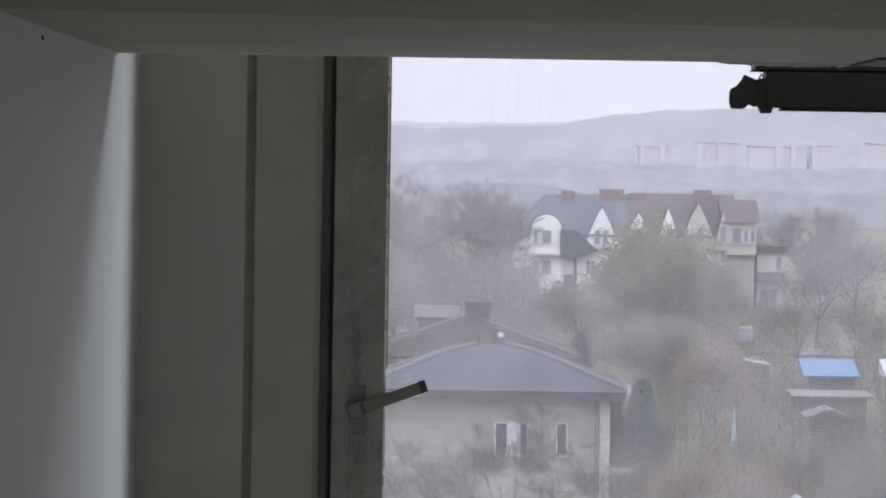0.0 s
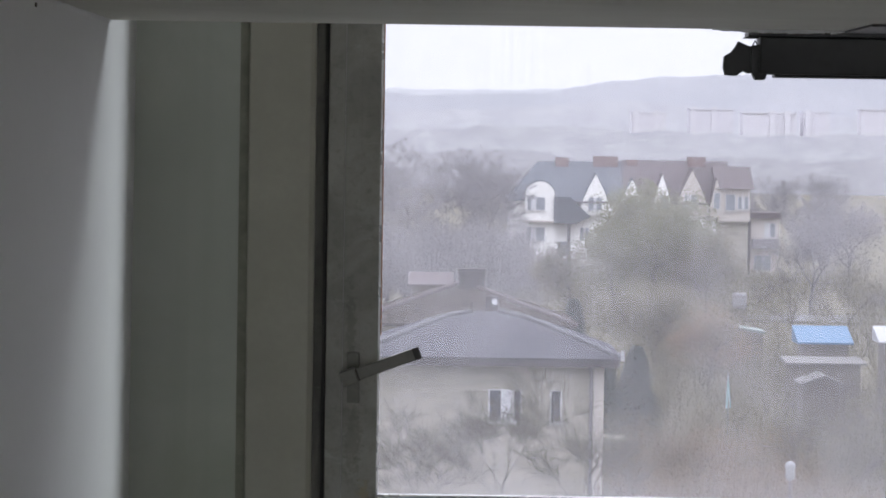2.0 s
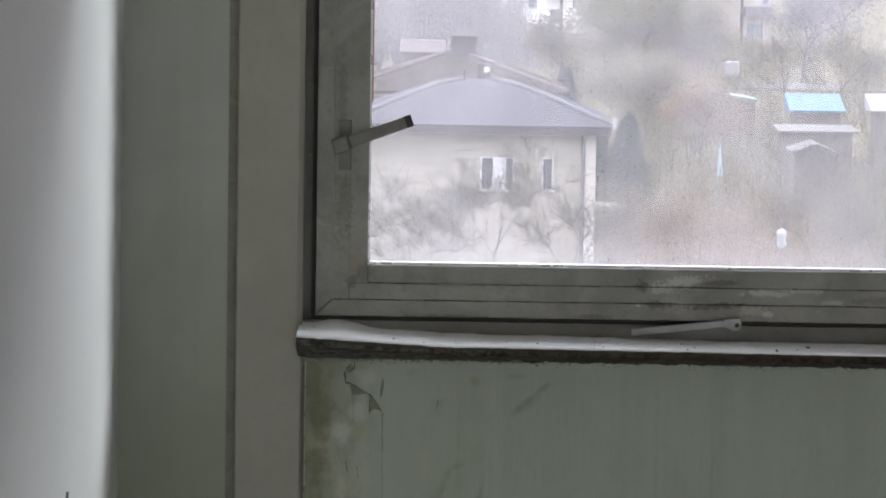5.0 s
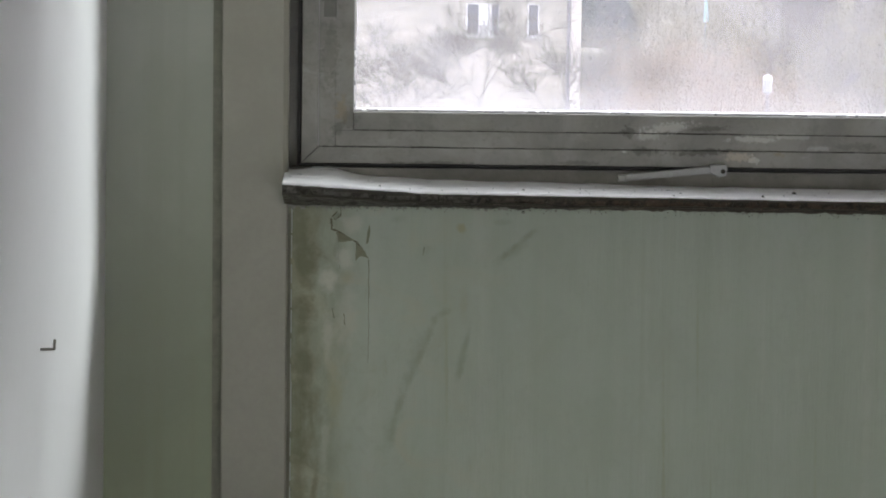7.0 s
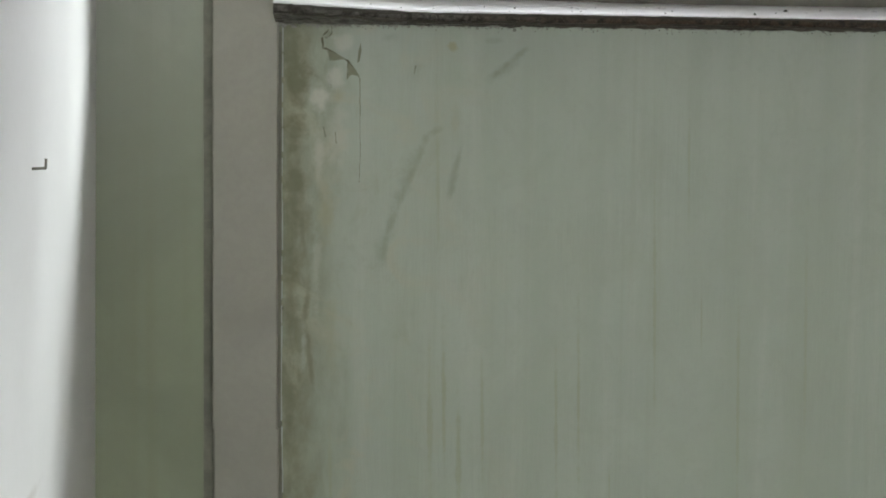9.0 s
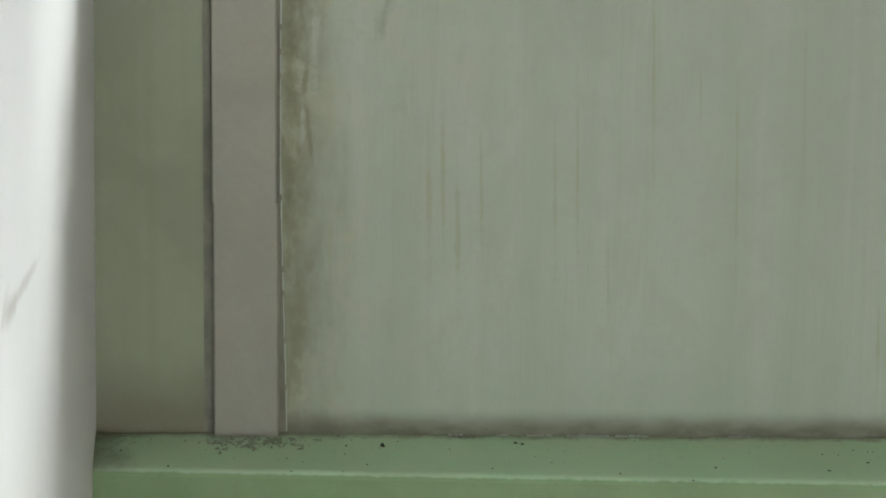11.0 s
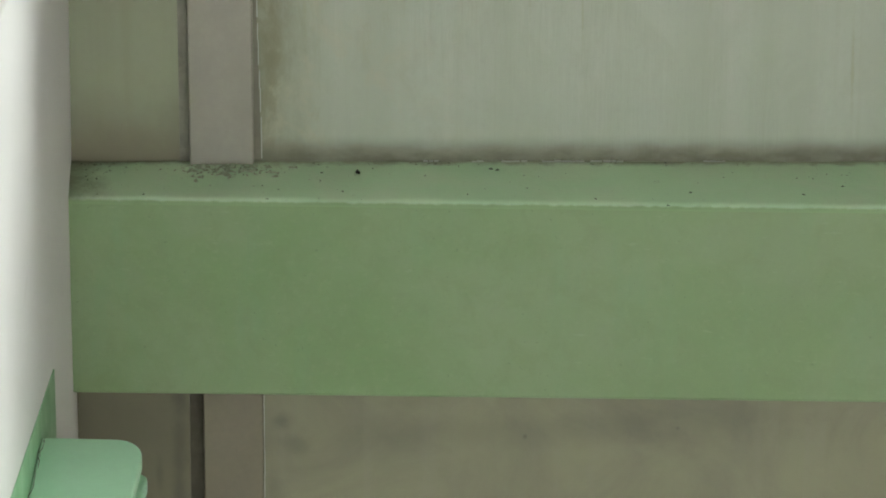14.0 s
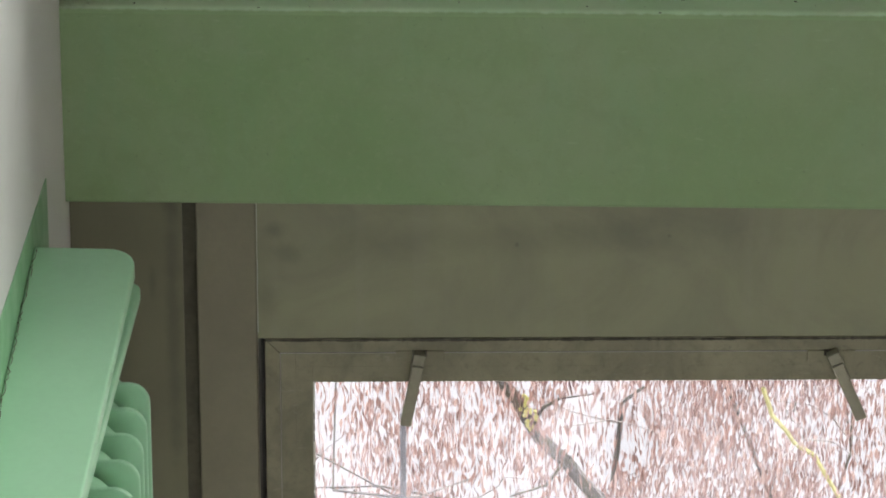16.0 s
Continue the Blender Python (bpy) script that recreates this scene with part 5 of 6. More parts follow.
NEEDLE_MID = plain_stuff("dull_green_shrub_leaves", (0.06, 0.072, 0.042), (0.09, 0.098, 0.06), 0.5, thin=0.5)
LEAF_DRY = leaf_mix("dry_hanging_leaves", ((0.075, 0.038, 0.032), (0.175, 0.098, 0.08), (0.31, 0.21, 0.18)), 2.5)
LEAF_DARK = plain_stuff("dark_bare_twigs", (0.075, 0.07, 0.052), (0.105, 0.1, 0.075), 0.4, thin=0.5)


def ground_z(x, y):
    """Height of the land, counted from eye level."""
    pts = [(0, -14.0), (60, -14.0), (130, -13.9), (180, -12.4), (240, -11.7), (320, -11.6), (420, -10.5), (600, -9.5), (1170, -12.0), (2600, -40.0)]
    for (a, za), (b, zb) in zip(pts, pts[1:]):
        if y <= b:
            return za + (zb - za) * (y - a) / (b - a)
    return pts[-1][1]


bm = bmesh.new()
ys = [7.2 + 2600 * (i / 70) ** 2.2 for i in range(71)]
grid = []
for y in ys:
    half = 30 + y * 0.6
    grid.append([bm.verts.new((half * (j / 12 - 1), y, ground_z(0, max(0, y)) + 0.25 * noise.noise(Vector((half * (j / 12 - 1) * 0.06, y * 0.06, 0))) * (y > 40))) for j in range(25)])
for a, b in zip(grid, grid[1:]):
    for j in range(24):
        bm.faces.new((a[j], a[j + 1], b[j + 1], b[j]))
single("ground", bm, GRASS, "rough autumn grass and allotment ground", "ground", kind="structure")
bm = bmesh.new()
box(bm, -20, 24, 8, 46, -13.99, -13.93)
single("pavement", bm, PAVING, "pale concrete yard below the building", "pavement", kind="structure")


def house_window(parent, x, y, z0, z1, w, sashes):
    """A house window in a wall facing the viewer: frame, panes, sill."""
    win = boxed("window", (x - w / 2 - 0.03, x + w / 2 + 0.03, y - 0.06, y - 0.012, z0 - 0.03, z1 + 0.03), PVC, parent, 0, "white framed window")
    a, whole = x - w / 2, sum(share for share, _ in sashes)
    for share, m in sashes:
        b = a + w * share / whole
        boxed("pane", (a + 0.025, b - 0.025, y - 0.08, y - 0.061, z0, z1), m, win)
        a = b
    boxed("sill", (x - w / 2 - 0.12, x + w / 2 + 0.12, y - 0.18, y - 0.062, z0 - 0.12, z0 - 0.062), PVC, win)


def sheet(bm, *pts):
    bm.faces.new([bm.verts.new(p) for p in pts])


def hip_roof(parent, x0, x1, y0, y1, ze, zr, material, ridge_half, capping):
    """A hipped roof with a thick eave, drawn as one shell, and light cappings on its hips."""
    xm, ym = (x0 + x1) / 2, (y0 + y1) / 2
    bm = bmesh.new()
    lo = [bm.verts.new(p) for p in ((x0, y0, ze), (x1, y0, ze), (x1, y1, ze), (x0, y1, ze))]
    lo2 = [bm.verts.new((v.co.x, v.co.y, ze - 0.16)) for v in lo]
    a, b = bm.verts.new((xm, ym - ridge_half, zr)), bm.verts.new((xm, ym + ridge_half, zr))
    for q in ((lo[0], lo[1], a), (lo[1], lo[2], b, a), (lo[2], lo[3], b), (lo[3], lo[0], a, b), tuple(reversed(lo2))):
        bm.faces.new(q)
    for i in range(4):
        j = (i + 1) % 4
        bm.faces.new((lo2[i], lo2[j], lo[j], lo[i]))
    roof = part("roof", bm, material, parent)
    for p, q in (((x0, y0, ze), (xm, ym - ridge_half, zr)), ((x1, y0, ze), (xm, ym - ridge_half, zr))):
        bm = bmesh.new()
        p, q = Vector(p), Vector(q)
        steps = 14
        for i in range(steps):
            u, w = p.lerp(q, i / steps), p.lerp(q, (i + 1) / steps)
            rod(bm, u + Vector((0, 0, 0.03 + 0.03 * (i % 2))), w + Vector((0, 0, 0.05)), 0.13, 0.11, 6)
        part("hip_capping", bm, capping, roof)
    return roof


# near house under a grey hipped roof
H = thing("house", 2.05, 134, -13.9, "beige rendered house with a grey hipped roof", "house")
boxed("wall", (-2.2, 6.1, 130, 138, -13.9, -8.07), RENDER, H)
# roof with a slight bell-cast: half widths and heights, ring by ring
RINGS = [(4.85, -8.06), (4.87, -8.0), (3.32, -7.40), (2.38, -7.04), (1.48, -6.74), (0.50, -6.58)]
bm = bmesh.new()
rings = [[bm.verts.new((1.86 + sx * h * 1.01, 134 + sy * h * 0.965, z)) for sx, sy in ((-1, -1), (1, -1), (1, 1), (-1, 1))] for h, z in RINGS]
for a, b in zip(rings, rings[1:]):
    for i in range(4):
        bm.faces.new((a[i], a[(i + 1) % 4], b[(i + 1) % 4], b[i]))
bm.faces.new(rings[-1])
bm.faces.new(rings[0][::-1])
roof = part("roof", bm, ROOF_GREY, H)
for sx in (-1, 1):
    bm = bmesh.new()
    edge = [Vector((1.86 + sx * h * 1.01, 134 - h * 0.965, z)) for h, z in RINGS[1:]]
    for a, b in zip(edge, edge[1:]):
        for i in range(4):
            u, w = a.lerp(b, i / 4), a.lerp(b, (i + 1) / 4)
            rod(bm, u + Vector((0, 0, 0.05)), w + Vector((0, 0, 0.05)), 0.10, 0.095, 6)
    part("hip_capping", bm, ROOF_LIGHT, roof)
boxed("fascia_end", (6.68, 6.80, 129.2, 129.5, -8.05, -7.72), TIN_WHITE, roof, 0.01, "pale end of the eave")
boxed("roof_hatch", (1.86, 2.34, 134.2, 134.8, -6.7, -6.02), CHIMNEY_DARK, roof, 0.02, "dark roof hatch")
boxed("hatch_light", (2.10, 2.30, 134.1, 134.19, -6.32, -6.12), CURTAIN, roof)
boxed("flue", (1.32, 1.40, 133.4, 133.5, -6.75, -6.22), CHIMNEY_DARK, roof)
house_window(H, 2.57, 130, -10.3, -9.22, 1.16, ((20, DARK_GLASS), (20, CURTAIN), (13, DARK_GLASS)))
house_window(H, 4.39, 130, -10.3, -9.22, 0.36, ((1, DARK_GLASS),))
bm = bmesh.new()
rod(bm, (5.66, 129.9, -13.8), (5.66, 129.9, -8.25), 0.06, n=8)
part("downpipe", bm, GUTTER, H, "dark downpipe")
boxed("corner_pier", (5.76, 6.12, 129.93, 129.999, -13.9, -8.2), CREAM_RENDER, H, 0, "paler corner pier")
boxed("porch_canopy", (6.125, 7.0, 130.5, 132.0, -11.05, -10.93), RENDER, H, 0.02, "small pale porch canopy")
# dark strip stands in for the shadow band under the eave
boxed("eave_dark_strip", (-2.9, 6.66, 129.36, 129.98, -8.32, -8.065), CHIMNEY_DARK, H)

# house behind it, with a brown roof
H = thing("house", 1.6, 170, -12.7, "house with a low brown roof and a broad chimney", "house")
boxed("wall", (-3.4, 6.0, 166, 174, -12.7, -8.75), RENDER, H)
roof = hip_roof(H, -4.0, 6.5, 165.2, 174.8, -8.7, -6.95, ROOF_MOSS, 1.5, ROOF_BROWN)
boxed("chimney", (1.07, 2.27, 168, 169, -8.2, -6.38), CHIMNEY_DARK, roof)
boxed("chimney_cap", (1.0, 2.34, 167.9, 169.1, -6.37, -6.27), CHIMNEY_DARK, roof)
boxed("roof_vent", (2.58, 2.76, 166.6, 166.8, -8.0, -7.55), PVC, roof)

# long white house with gables
H = thing("terraced_house", 17, 306, -11.7, "long white terraced house with many gables and brick chimneys", "house")
boxed("wall", (6.1, 23.4, 302, 312, -11.7, -5.5), WHITE_RENDER, H)
boxed("wall", (23.4, 26.1, 300.6, 311, -6.95, -4.25), CREAM_RENDER, H, 0, "cream rendered bay")
boxed("wall", (23.4, 26.0, 301.2, 311, -11.7, -6.955), RENDER, H, 0, "grey rendered base of the bay")
bm = bmesh.new()
a = [bm.verts.new(p) for p in ((5.9, 301.4, -5.5), (15.6, 301.4, -5.5), (15.6, 312.6, -5.5), (5.9, 312.6, -5.5), (8.5, 306.5, -2.2), (15.6, 306.5, -2.15))]
for q in ((0, 1, 5, 4), (2, 3, 4, 5), (3, 0, 4), (1, 2, 5), (3, 2, 1, 0)):
    bm.faces.new([a[i] for i in q])
part("roof", bm, ROOF_TEAL, H, "dark slate roof")
bm = bmesh.new()
prism(bm, [(301.4, -5.5), (306.5, -2.0), (312.6, -5.5)], "x", 15.61, 24.6)
part("roof", bm, ROOF_BROWN, H, "brown tile roof")
bm = bmesh.new()
prism(bm, [(300.2, -4.24), (305, -2.4), (311, -4.24)], "x", 23.2, 26.4)
part("roof", bm, ROOF_BROWN, H, "brown tile roof")


def gable(x, w, zt, zb, y, rounded, wall, roofm):
    """A gable front with its own small roof behind it."""
    bm = bmesh.new()
    if rounded:
        pts = [(x - w / 2, zb)] + [(x - w / 2 * math.cos(math.pi * i / 10), zt - 1.2 + 1.2 * math.sin(math.pi * i / 10)) for i in range(11)] + [(x + w / 2, zb)]
    else:
        pts = [(x - w / 2, zb), (x - w / 2, zb + 0.9), (x - w * 0.28, zb + (zt - zb) * 0.62), (x, zt), (x + w * 0.28, zb + (zt - zb) * 0.62), (x + w / 2, zb + 0.9), (x + w / 2, zb)]
    prism(bm, pts, "y", y, y + 4)
    g = part("gable", bm, wall, H)
    bm = bmesh.new()
    mid = pts[1:-1]
    top = [(a, b + 0.14) for a, b in mid]
    prism(bm, mid + top[::-1], "y", y + 0.25, y + 4.5)
    part("gable_roof", bm, roofm, g)


gable(8.6, 2.5, -3.85, -11.7, 301.0, True, WHITE_RENDER, ROOF_TEAL)
gable(13.25, 2.4, -3.2, -6.6, 301.3, False, WHITE_RENDER, ROOF_TEAL)
gable(16.3, 2.2, -3.6, -6.6, 301.3, False, WHITE_RENDER, ROOF_TEAL)
gable(18.8, 1.6, -3.2, -6.6, 301.3, False, WHITE_RENDER, ROOF_BROWN)
gable(21.3, 2.6, -2.75, -6.6, 301.3, False, CREAM_RENDER, ROOF_BROWN)
gable(23.3, 1.1, -3.45, -6.6, 300.4, False, CREAM_RENDER, ROOF_BROWN)
bm = bmesh.new()
prism(bm, [(9.75, -5.1), (11.1, -5.1), (11.76, -5.78), (12.85, -6.75), (11.6, -7.33), (9.75, -7.33)], "y", 300.7, 302)
part("porch_roof", bm, ROOF_TEAL, H)
for x, y, z0, z1, w, k in ((8.28, 301.0, -6.22, -5.2, 1.45, 2), (8.28, 301.0, -8.75, -7.7, 1.45, 2), (13.2, 301.3, -6.2, -5.15, 1.1, 3), (12.38, 302, -8.7, -7.7, 0.7, 3), (16.2, 301.3, -6.0, -5.0, 1.0, 2), (21.2, 301.3, -5.9, -4.8, 1.0, 2), (10.6, 302, -10.0, -8.9, 0.9, 1), (23.3, 300.4, -5.9, -4.6, 0.5, 1), (24.45, 300.6, -6.0, -4.7, 0.8, 1), (25.5, 300.6, -5.9, -4.9, 0.9, 3), (19.0, 301.3, -5.9, -4.9, 0.7, 1)):
    house_window(H, x, y, z0, z1, w, {1: ((1, MIST_GLASS),), 2: ((3, MIST_GLASS), (4, CURTAIN), (7, MIST_GLASS)), 3: ((2, MIST_GLASS), (1, CURTAIN), (2, MIST_GLASS))}[k])
for x0, x1, z in ((10.0, 11.1, -1.85), (13.2, 15.3, -1.7), (16.0, 17.0, -1.95), (21.2, 22.7, -1.65)):
    boxed("chimney", (x0, x1, 305.8, 307, -3.2, z), BRICK, H)
boxed("eave_dark_strip", (10.0, 23.2, 301.2, 301.29, -5.62, -5.45), GUTTER, H)
boxed("balcony_slab", (7.3, 9.8, 300.3, 300.99, -7.25, -7.1), CREAM_RENDER, H)
boxed("downpipe", (10.95, 11.2, 301.6, 301.9, -11.6, -7.3), GUTTER, H)
H = thing("apartment_house", 27.3, 304, -11.7, "low yellow and red house beside the terrace", "house")
boxed("wall", (26.3, 28.7, 302, 308, -11.7, -6.7), CREAM_RENDER, H)
bm = bmesh.new()
prism(bm, [(26.1, -6.7), (28.9, -6.7), (28.7, -6.2), (26.3, -6.2)], "y", 301.6, 308.4)
part("roof", bm, ROOF_BROWN, H)
boxed("balcony", (26.4, 28.6, 301.2, 301.99, -9.2, -8.4), GUTTER, H)
house_window(H, 27.9, 302, -8.2, -7.1, 0.9, ((1, CURTAIN), (1, MIST_GLASS)))
house_window(H, 27.3, 302, -11.0, -9.8, 1.4, ((1, MIST_GLASS), (1, MIST_GLASS)))

# sheds and small things in the allotments
def shed(x, y, z, w, h, d, roofm, wallm, label, lean=0.5):
    t = thing("shed", x, y, z, label, "shed")
    boxed("wall", (x - w / 2, x + w / 2, y - d / 2, y + d / 2, z, z + h), wallm, t)
    bm = bmesh.new()
    prism(bm, [(y - d / 2 - 0.3, z + h + 0.002), (y - d / 2 - 0.3, z + h + 0.09), (y + d / 2 + 0.3, z + h + lean + 0.09), (y + d / 2 + 0.3, z + h + 0.002)], "x", x - w / 2 - 0.25, x + w / 2 + 0.25)
    part("roof", bm, roofm, t)
    boxed("door", (x - 0.35, x + 0.35, y - d / 2 - 0.06, y - d / 2 - 0.01, z + 0.05, z + min(h - 0.1, 1.9)), SHED_WOOD, t)


shed(18.5, 172, -12.6, 2.15, 2.9, 2.4, BLUE, SHED_WOOD, "wooden shed under a bright blue tarpaulin", 0.65)
shed(17.9, 166, -12.8, 3.2, 2.5, 2.4, PALE_SHEET, SHED_WOOD, "low shed under a dull grey sheet roof", 0.12)


def gabled_shed(x0, xr, x1, zl, zr, zt, y, z, roofm, wallm, label):
    """A shed whose ridge runs away from the viewer."""
    t = thing("shed", (x0 + x1) / 2, y, z, label, "shed")
    bm = bmesh.new()
    prism(bm, [(x0 + 0.1, z), (x1 - 0.1, z), (x1 - 0.1, zr), (xr, zt), (x0 + 0.1, zl)], "y", y, y + 2.5)
    part("wall", bm, wallm, t)
    bm = bmesh.new()
    prism(bm, [(x0, zl + 0.005), (xr, zt + 0.005), (x1, zr + 0.005), (x1, zr + 0.13), (xr, zt + 0.13), (x0, zl + 0.13)], "y", y - 0.25, y + 2.7)
    part("roof", bm, roofm, t)


gabled_shed(15.25, 16.24, 17.25, -10.3, -10.38, -9.95, 150, -13.3, PALE_SHEET, SHED_WOOD, "small shed with a pale gable")
gabled_shed(14.7, 15.76, 17.4, -9.5, -10.3, -10.05, 190, -12.3, MIST_TEAL, SHED_WOOD, "low dark shed with a pale green sagging roof")
shed(21.6, 168, -12.6, 1.6, 3.2, 2, TIN_WHITE, SHED_WOOD, "shed with a white roof at the edge of the gardens", 0.6)
shed(-0.3, 215, -12.0, 2.2, 3.0, 3, ROOF_BROWN, SHED_WOOD, "long low grey-roofed outbuilding", 0.6)
t = thing("garden_parasol", 11.42, 140, -13.7, "folded pale teal garden parasol on a pole", "parasol")
bm = bmesh.new()
prism(bm, [(11.33, -10.5), (11.38, -9.6), (11.42, -9.15), (11.46, -9.6), (11.54, -10.45), (11.5, -10.5), (11.45, -9.85), (11.41, -10.5)], "y", 139.93, 140.05)
part("canopy", bm, TEAL, t)
boxed("pole", (11.405, 11.435, 139.97, 140.0, -13.7, -10.3), MIST_TEAL, t)
t = thing("garden_sack", 10.72, 108, -14, "white plastic sack tied over a garden post", "sack")
bm = bmesh.new()
for i, (z, r) in enumerate(((-10.25, 0.08), (-10.12, 0.16), (-9.95, 0.12), (-9.85, 0.17), (-9.72, 0.13), (-9.66, 0.04))):
    ring_now = [bm.verts.new((10.72 + r * (1 + 0.25 * noise.noise(Vector((i, j, 3)))) * math.cos(j * 0.7854), 108 + r * math.sin(j * 0.7854), z)) for j in range(8)]
    if i:
        for j in range(8):
            bm.faces.new((ring_before[j], ring_before[(j + 1) % 8], ring_now[(j + 1) % 8], ring_now[j]))
    ring_before = ring_now
bm.faces.new(ring_now)
part("bag", bm, TIN_WHITE, t, smooth=True)
boxed("post", (10.69, 10.75, 107.97, 108.03, -14, -9.7), GUTTER, t)
bm = bmesh.new()
prism(bm, [(19.0, 238), (30, 238), (30, 228), (19.5, 230)], "z", -11.72, -11.60)
single("road", bm, PAVING, "pale grey road between the gardens", "road", kind="structure")


t = thing("water_tank", 19.5, 231.5, -11.75, "white garden water tank on a low stand", "tank")
boxed("tank", (19.05, 19.95, 231, 232, -10.9, -9.95), CAR_WHITE, t, 0.12)
boxed("stand", (19.0, 20.0, 230.95, 232.05, -11.75, -10.901), SHED_WOOD, t)

# ---- trees ----


def limbs(s, rng, p, way, length, r, depth, tips, spread=0.5, droop=0.0, sides=5, bend=0.16):
    """Tapered limbs that fork again and again; their ends go to tips."""
    q = p
    for i in range(3):
        way = (way + Vector((rng.uniform(-1, 1), rng.uniform(-1, 1), rng.uniform(-0.5, 0.7) - droop)) * bend).normalized()
        n = q + way * length / 3
        s.tube(q, n, r * (1 - 0.2 * i), r * (1 - 0.2 * (i + 1)), sides)
        q = n
        if depth and i:
            for _ in range(2):
                side = Vector((rng.uniform(-1, 1), rng.uniform(-1, 1), rng.uniform(-0.25, 0.6) - droop)).normalized()
                limbs(s, rng, q, (way * (1 - spread) + side * spread).normalized(), length * rng.uniform(0.55, 0.8), r * 0.5, depth - 1, tips, spread, droop, max(3, sides - 1), bend)
    tips.append((q, way))


def tree(x, y, height, crown, leaf, bark, seed, leaves, size, label, zg=None, trunk=0.3, depth=3, category="tree", group="", twig=False):
    rng = random.Random(seed)
    z = ground_z(x, y) - 0.1 if zg is None else zg
    t = thing("tree", x, y, z, label, category, group)
    s, tips = Soup(), []
    limbs(s, rng, Vector((x, y, z)), Vector((0, 0, 1)), height * trunk * 1.35, height * (0.008 if twig else 0.022), depth, tips, 0.5)
    s.mesh("trunk", bark, t)
    c = Soup()
    cz = z + height * 0.62
    ends = [p for p, _ in tips]
    for i in range(leaves):
        if i % 3:
            p = rng.choice(ends) + Vector((rng.gauss(0, 1), rng.gauss(0, 1), rng.gauss(0, 0.8))) * crown * 0.16
        else:
            u = Vector((rng.gauss(0, 1), rng.gauss(0, 1), rng.gauss(0, 1))).normalized() * rng.random() ** 0.4
            p = Vector((x, y, cz)) + Vector((u.x * crown, u.y * crown, u.z * height * 0.38))
            p += Vector((0, 0, 1)) * noise.noise(p * 0.5) * crown * 0.4
        if twig:
            p, w = rng.choice(tips)
            p = p - w * rng.random() * size * 3
            w = (w + Vector((rng.gauss(0, 1), rng.gauss(0, 1), rng.gauss(0.3, 0.8))) * 0.45).normalized()
            c.blade(p, w, w.orthogonal().normalized(), size * rng.uniform(1.5, 5.0), size * rng.uniform(0.09, 0.15))
            continue
        w = Vector((rng.uniform(-1, 1), rng.uniform(-1, 1), rng.uniform(-1, 0.3))).normalized()
        c.blade(p, w, w.orthogonal().normalized(), size * rng.uniform(0.6, 1.4), size * rng.uniform(0.35, 0.7))
    c.mesh("crown", leaf, t)
    return t


tree(13.7, 222, 9.4, 3.9, LEAF_OLIVE, BARK, 1, 23400, 0.19, "broad tree with thin olive autumn leaves")
tree(11.0, 226, 7.0, 2.6, LEAF_OLIVE, BARK, 2, 10400, 0.18, "olive leaved tree before the white house")
tree(16.6, 219, 6.4, 2.4, LEAF_TAN, BARK, 3, 9100, 0.17, "half bare tree with tan leaves")
tree(11.4, 186, 5.2, 2.8, LEAF_TAN, BARK, 4, 9100, 0.15, "half bare tree with tan leaves")
tree(13.4, 176, 4.4, 2.2, LEAF_RUST, BARK, 5, 7280, 0.14, "small tree with rusty leaves")
tree(8.5, 230, 5.0, 2.4, LEAF_TAN, BARK, 6, 6760, 0.17, "garden tree with tan leaves before the white wall")
tree(20.5, 205, 6.5, 1.6, LEAF_GREY, BARK, 7, 700, 0.2, "tall bare tree with thin grey twigs", depth=4, twig=True)
tree(22.6, 196, 6.2, 1.6, LEAF_GREY, BARK, 8, 700, 0.2, "tall bare tree with thin grey twigs", depth=4, twig=True)
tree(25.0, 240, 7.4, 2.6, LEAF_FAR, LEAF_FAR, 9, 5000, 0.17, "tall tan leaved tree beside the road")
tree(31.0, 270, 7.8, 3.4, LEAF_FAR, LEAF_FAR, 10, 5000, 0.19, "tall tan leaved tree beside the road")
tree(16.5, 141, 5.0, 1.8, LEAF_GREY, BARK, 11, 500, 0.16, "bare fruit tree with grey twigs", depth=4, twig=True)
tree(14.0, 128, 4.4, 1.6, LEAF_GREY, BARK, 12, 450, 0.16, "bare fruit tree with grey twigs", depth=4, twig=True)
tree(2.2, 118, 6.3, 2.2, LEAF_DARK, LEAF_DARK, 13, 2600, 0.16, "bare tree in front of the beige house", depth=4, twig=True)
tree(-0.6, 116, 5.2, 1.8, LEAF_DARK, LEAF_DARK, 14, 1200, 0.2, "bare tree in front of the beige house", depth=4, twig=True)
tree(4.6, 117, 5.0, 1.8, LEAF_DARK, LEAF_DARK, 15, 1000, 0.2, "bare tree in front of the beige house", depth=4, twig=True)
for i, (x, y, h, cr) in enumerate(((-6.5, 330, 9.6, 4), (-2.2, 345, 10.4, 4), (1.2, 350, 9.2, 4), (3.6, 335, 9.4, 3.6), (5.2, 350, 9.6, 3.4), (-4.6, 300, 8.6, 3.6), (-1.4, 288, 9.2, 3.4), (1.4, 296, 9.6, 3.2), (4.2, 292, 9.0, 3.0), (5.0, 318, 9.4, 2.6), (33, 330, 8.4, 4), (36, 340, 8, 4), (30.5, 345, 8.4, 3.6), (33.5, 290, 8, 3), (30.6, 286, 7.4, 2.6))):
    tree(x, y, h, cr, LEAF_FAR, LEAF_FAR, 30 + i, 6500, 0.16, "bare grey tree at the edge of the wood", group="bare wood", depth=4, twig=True)


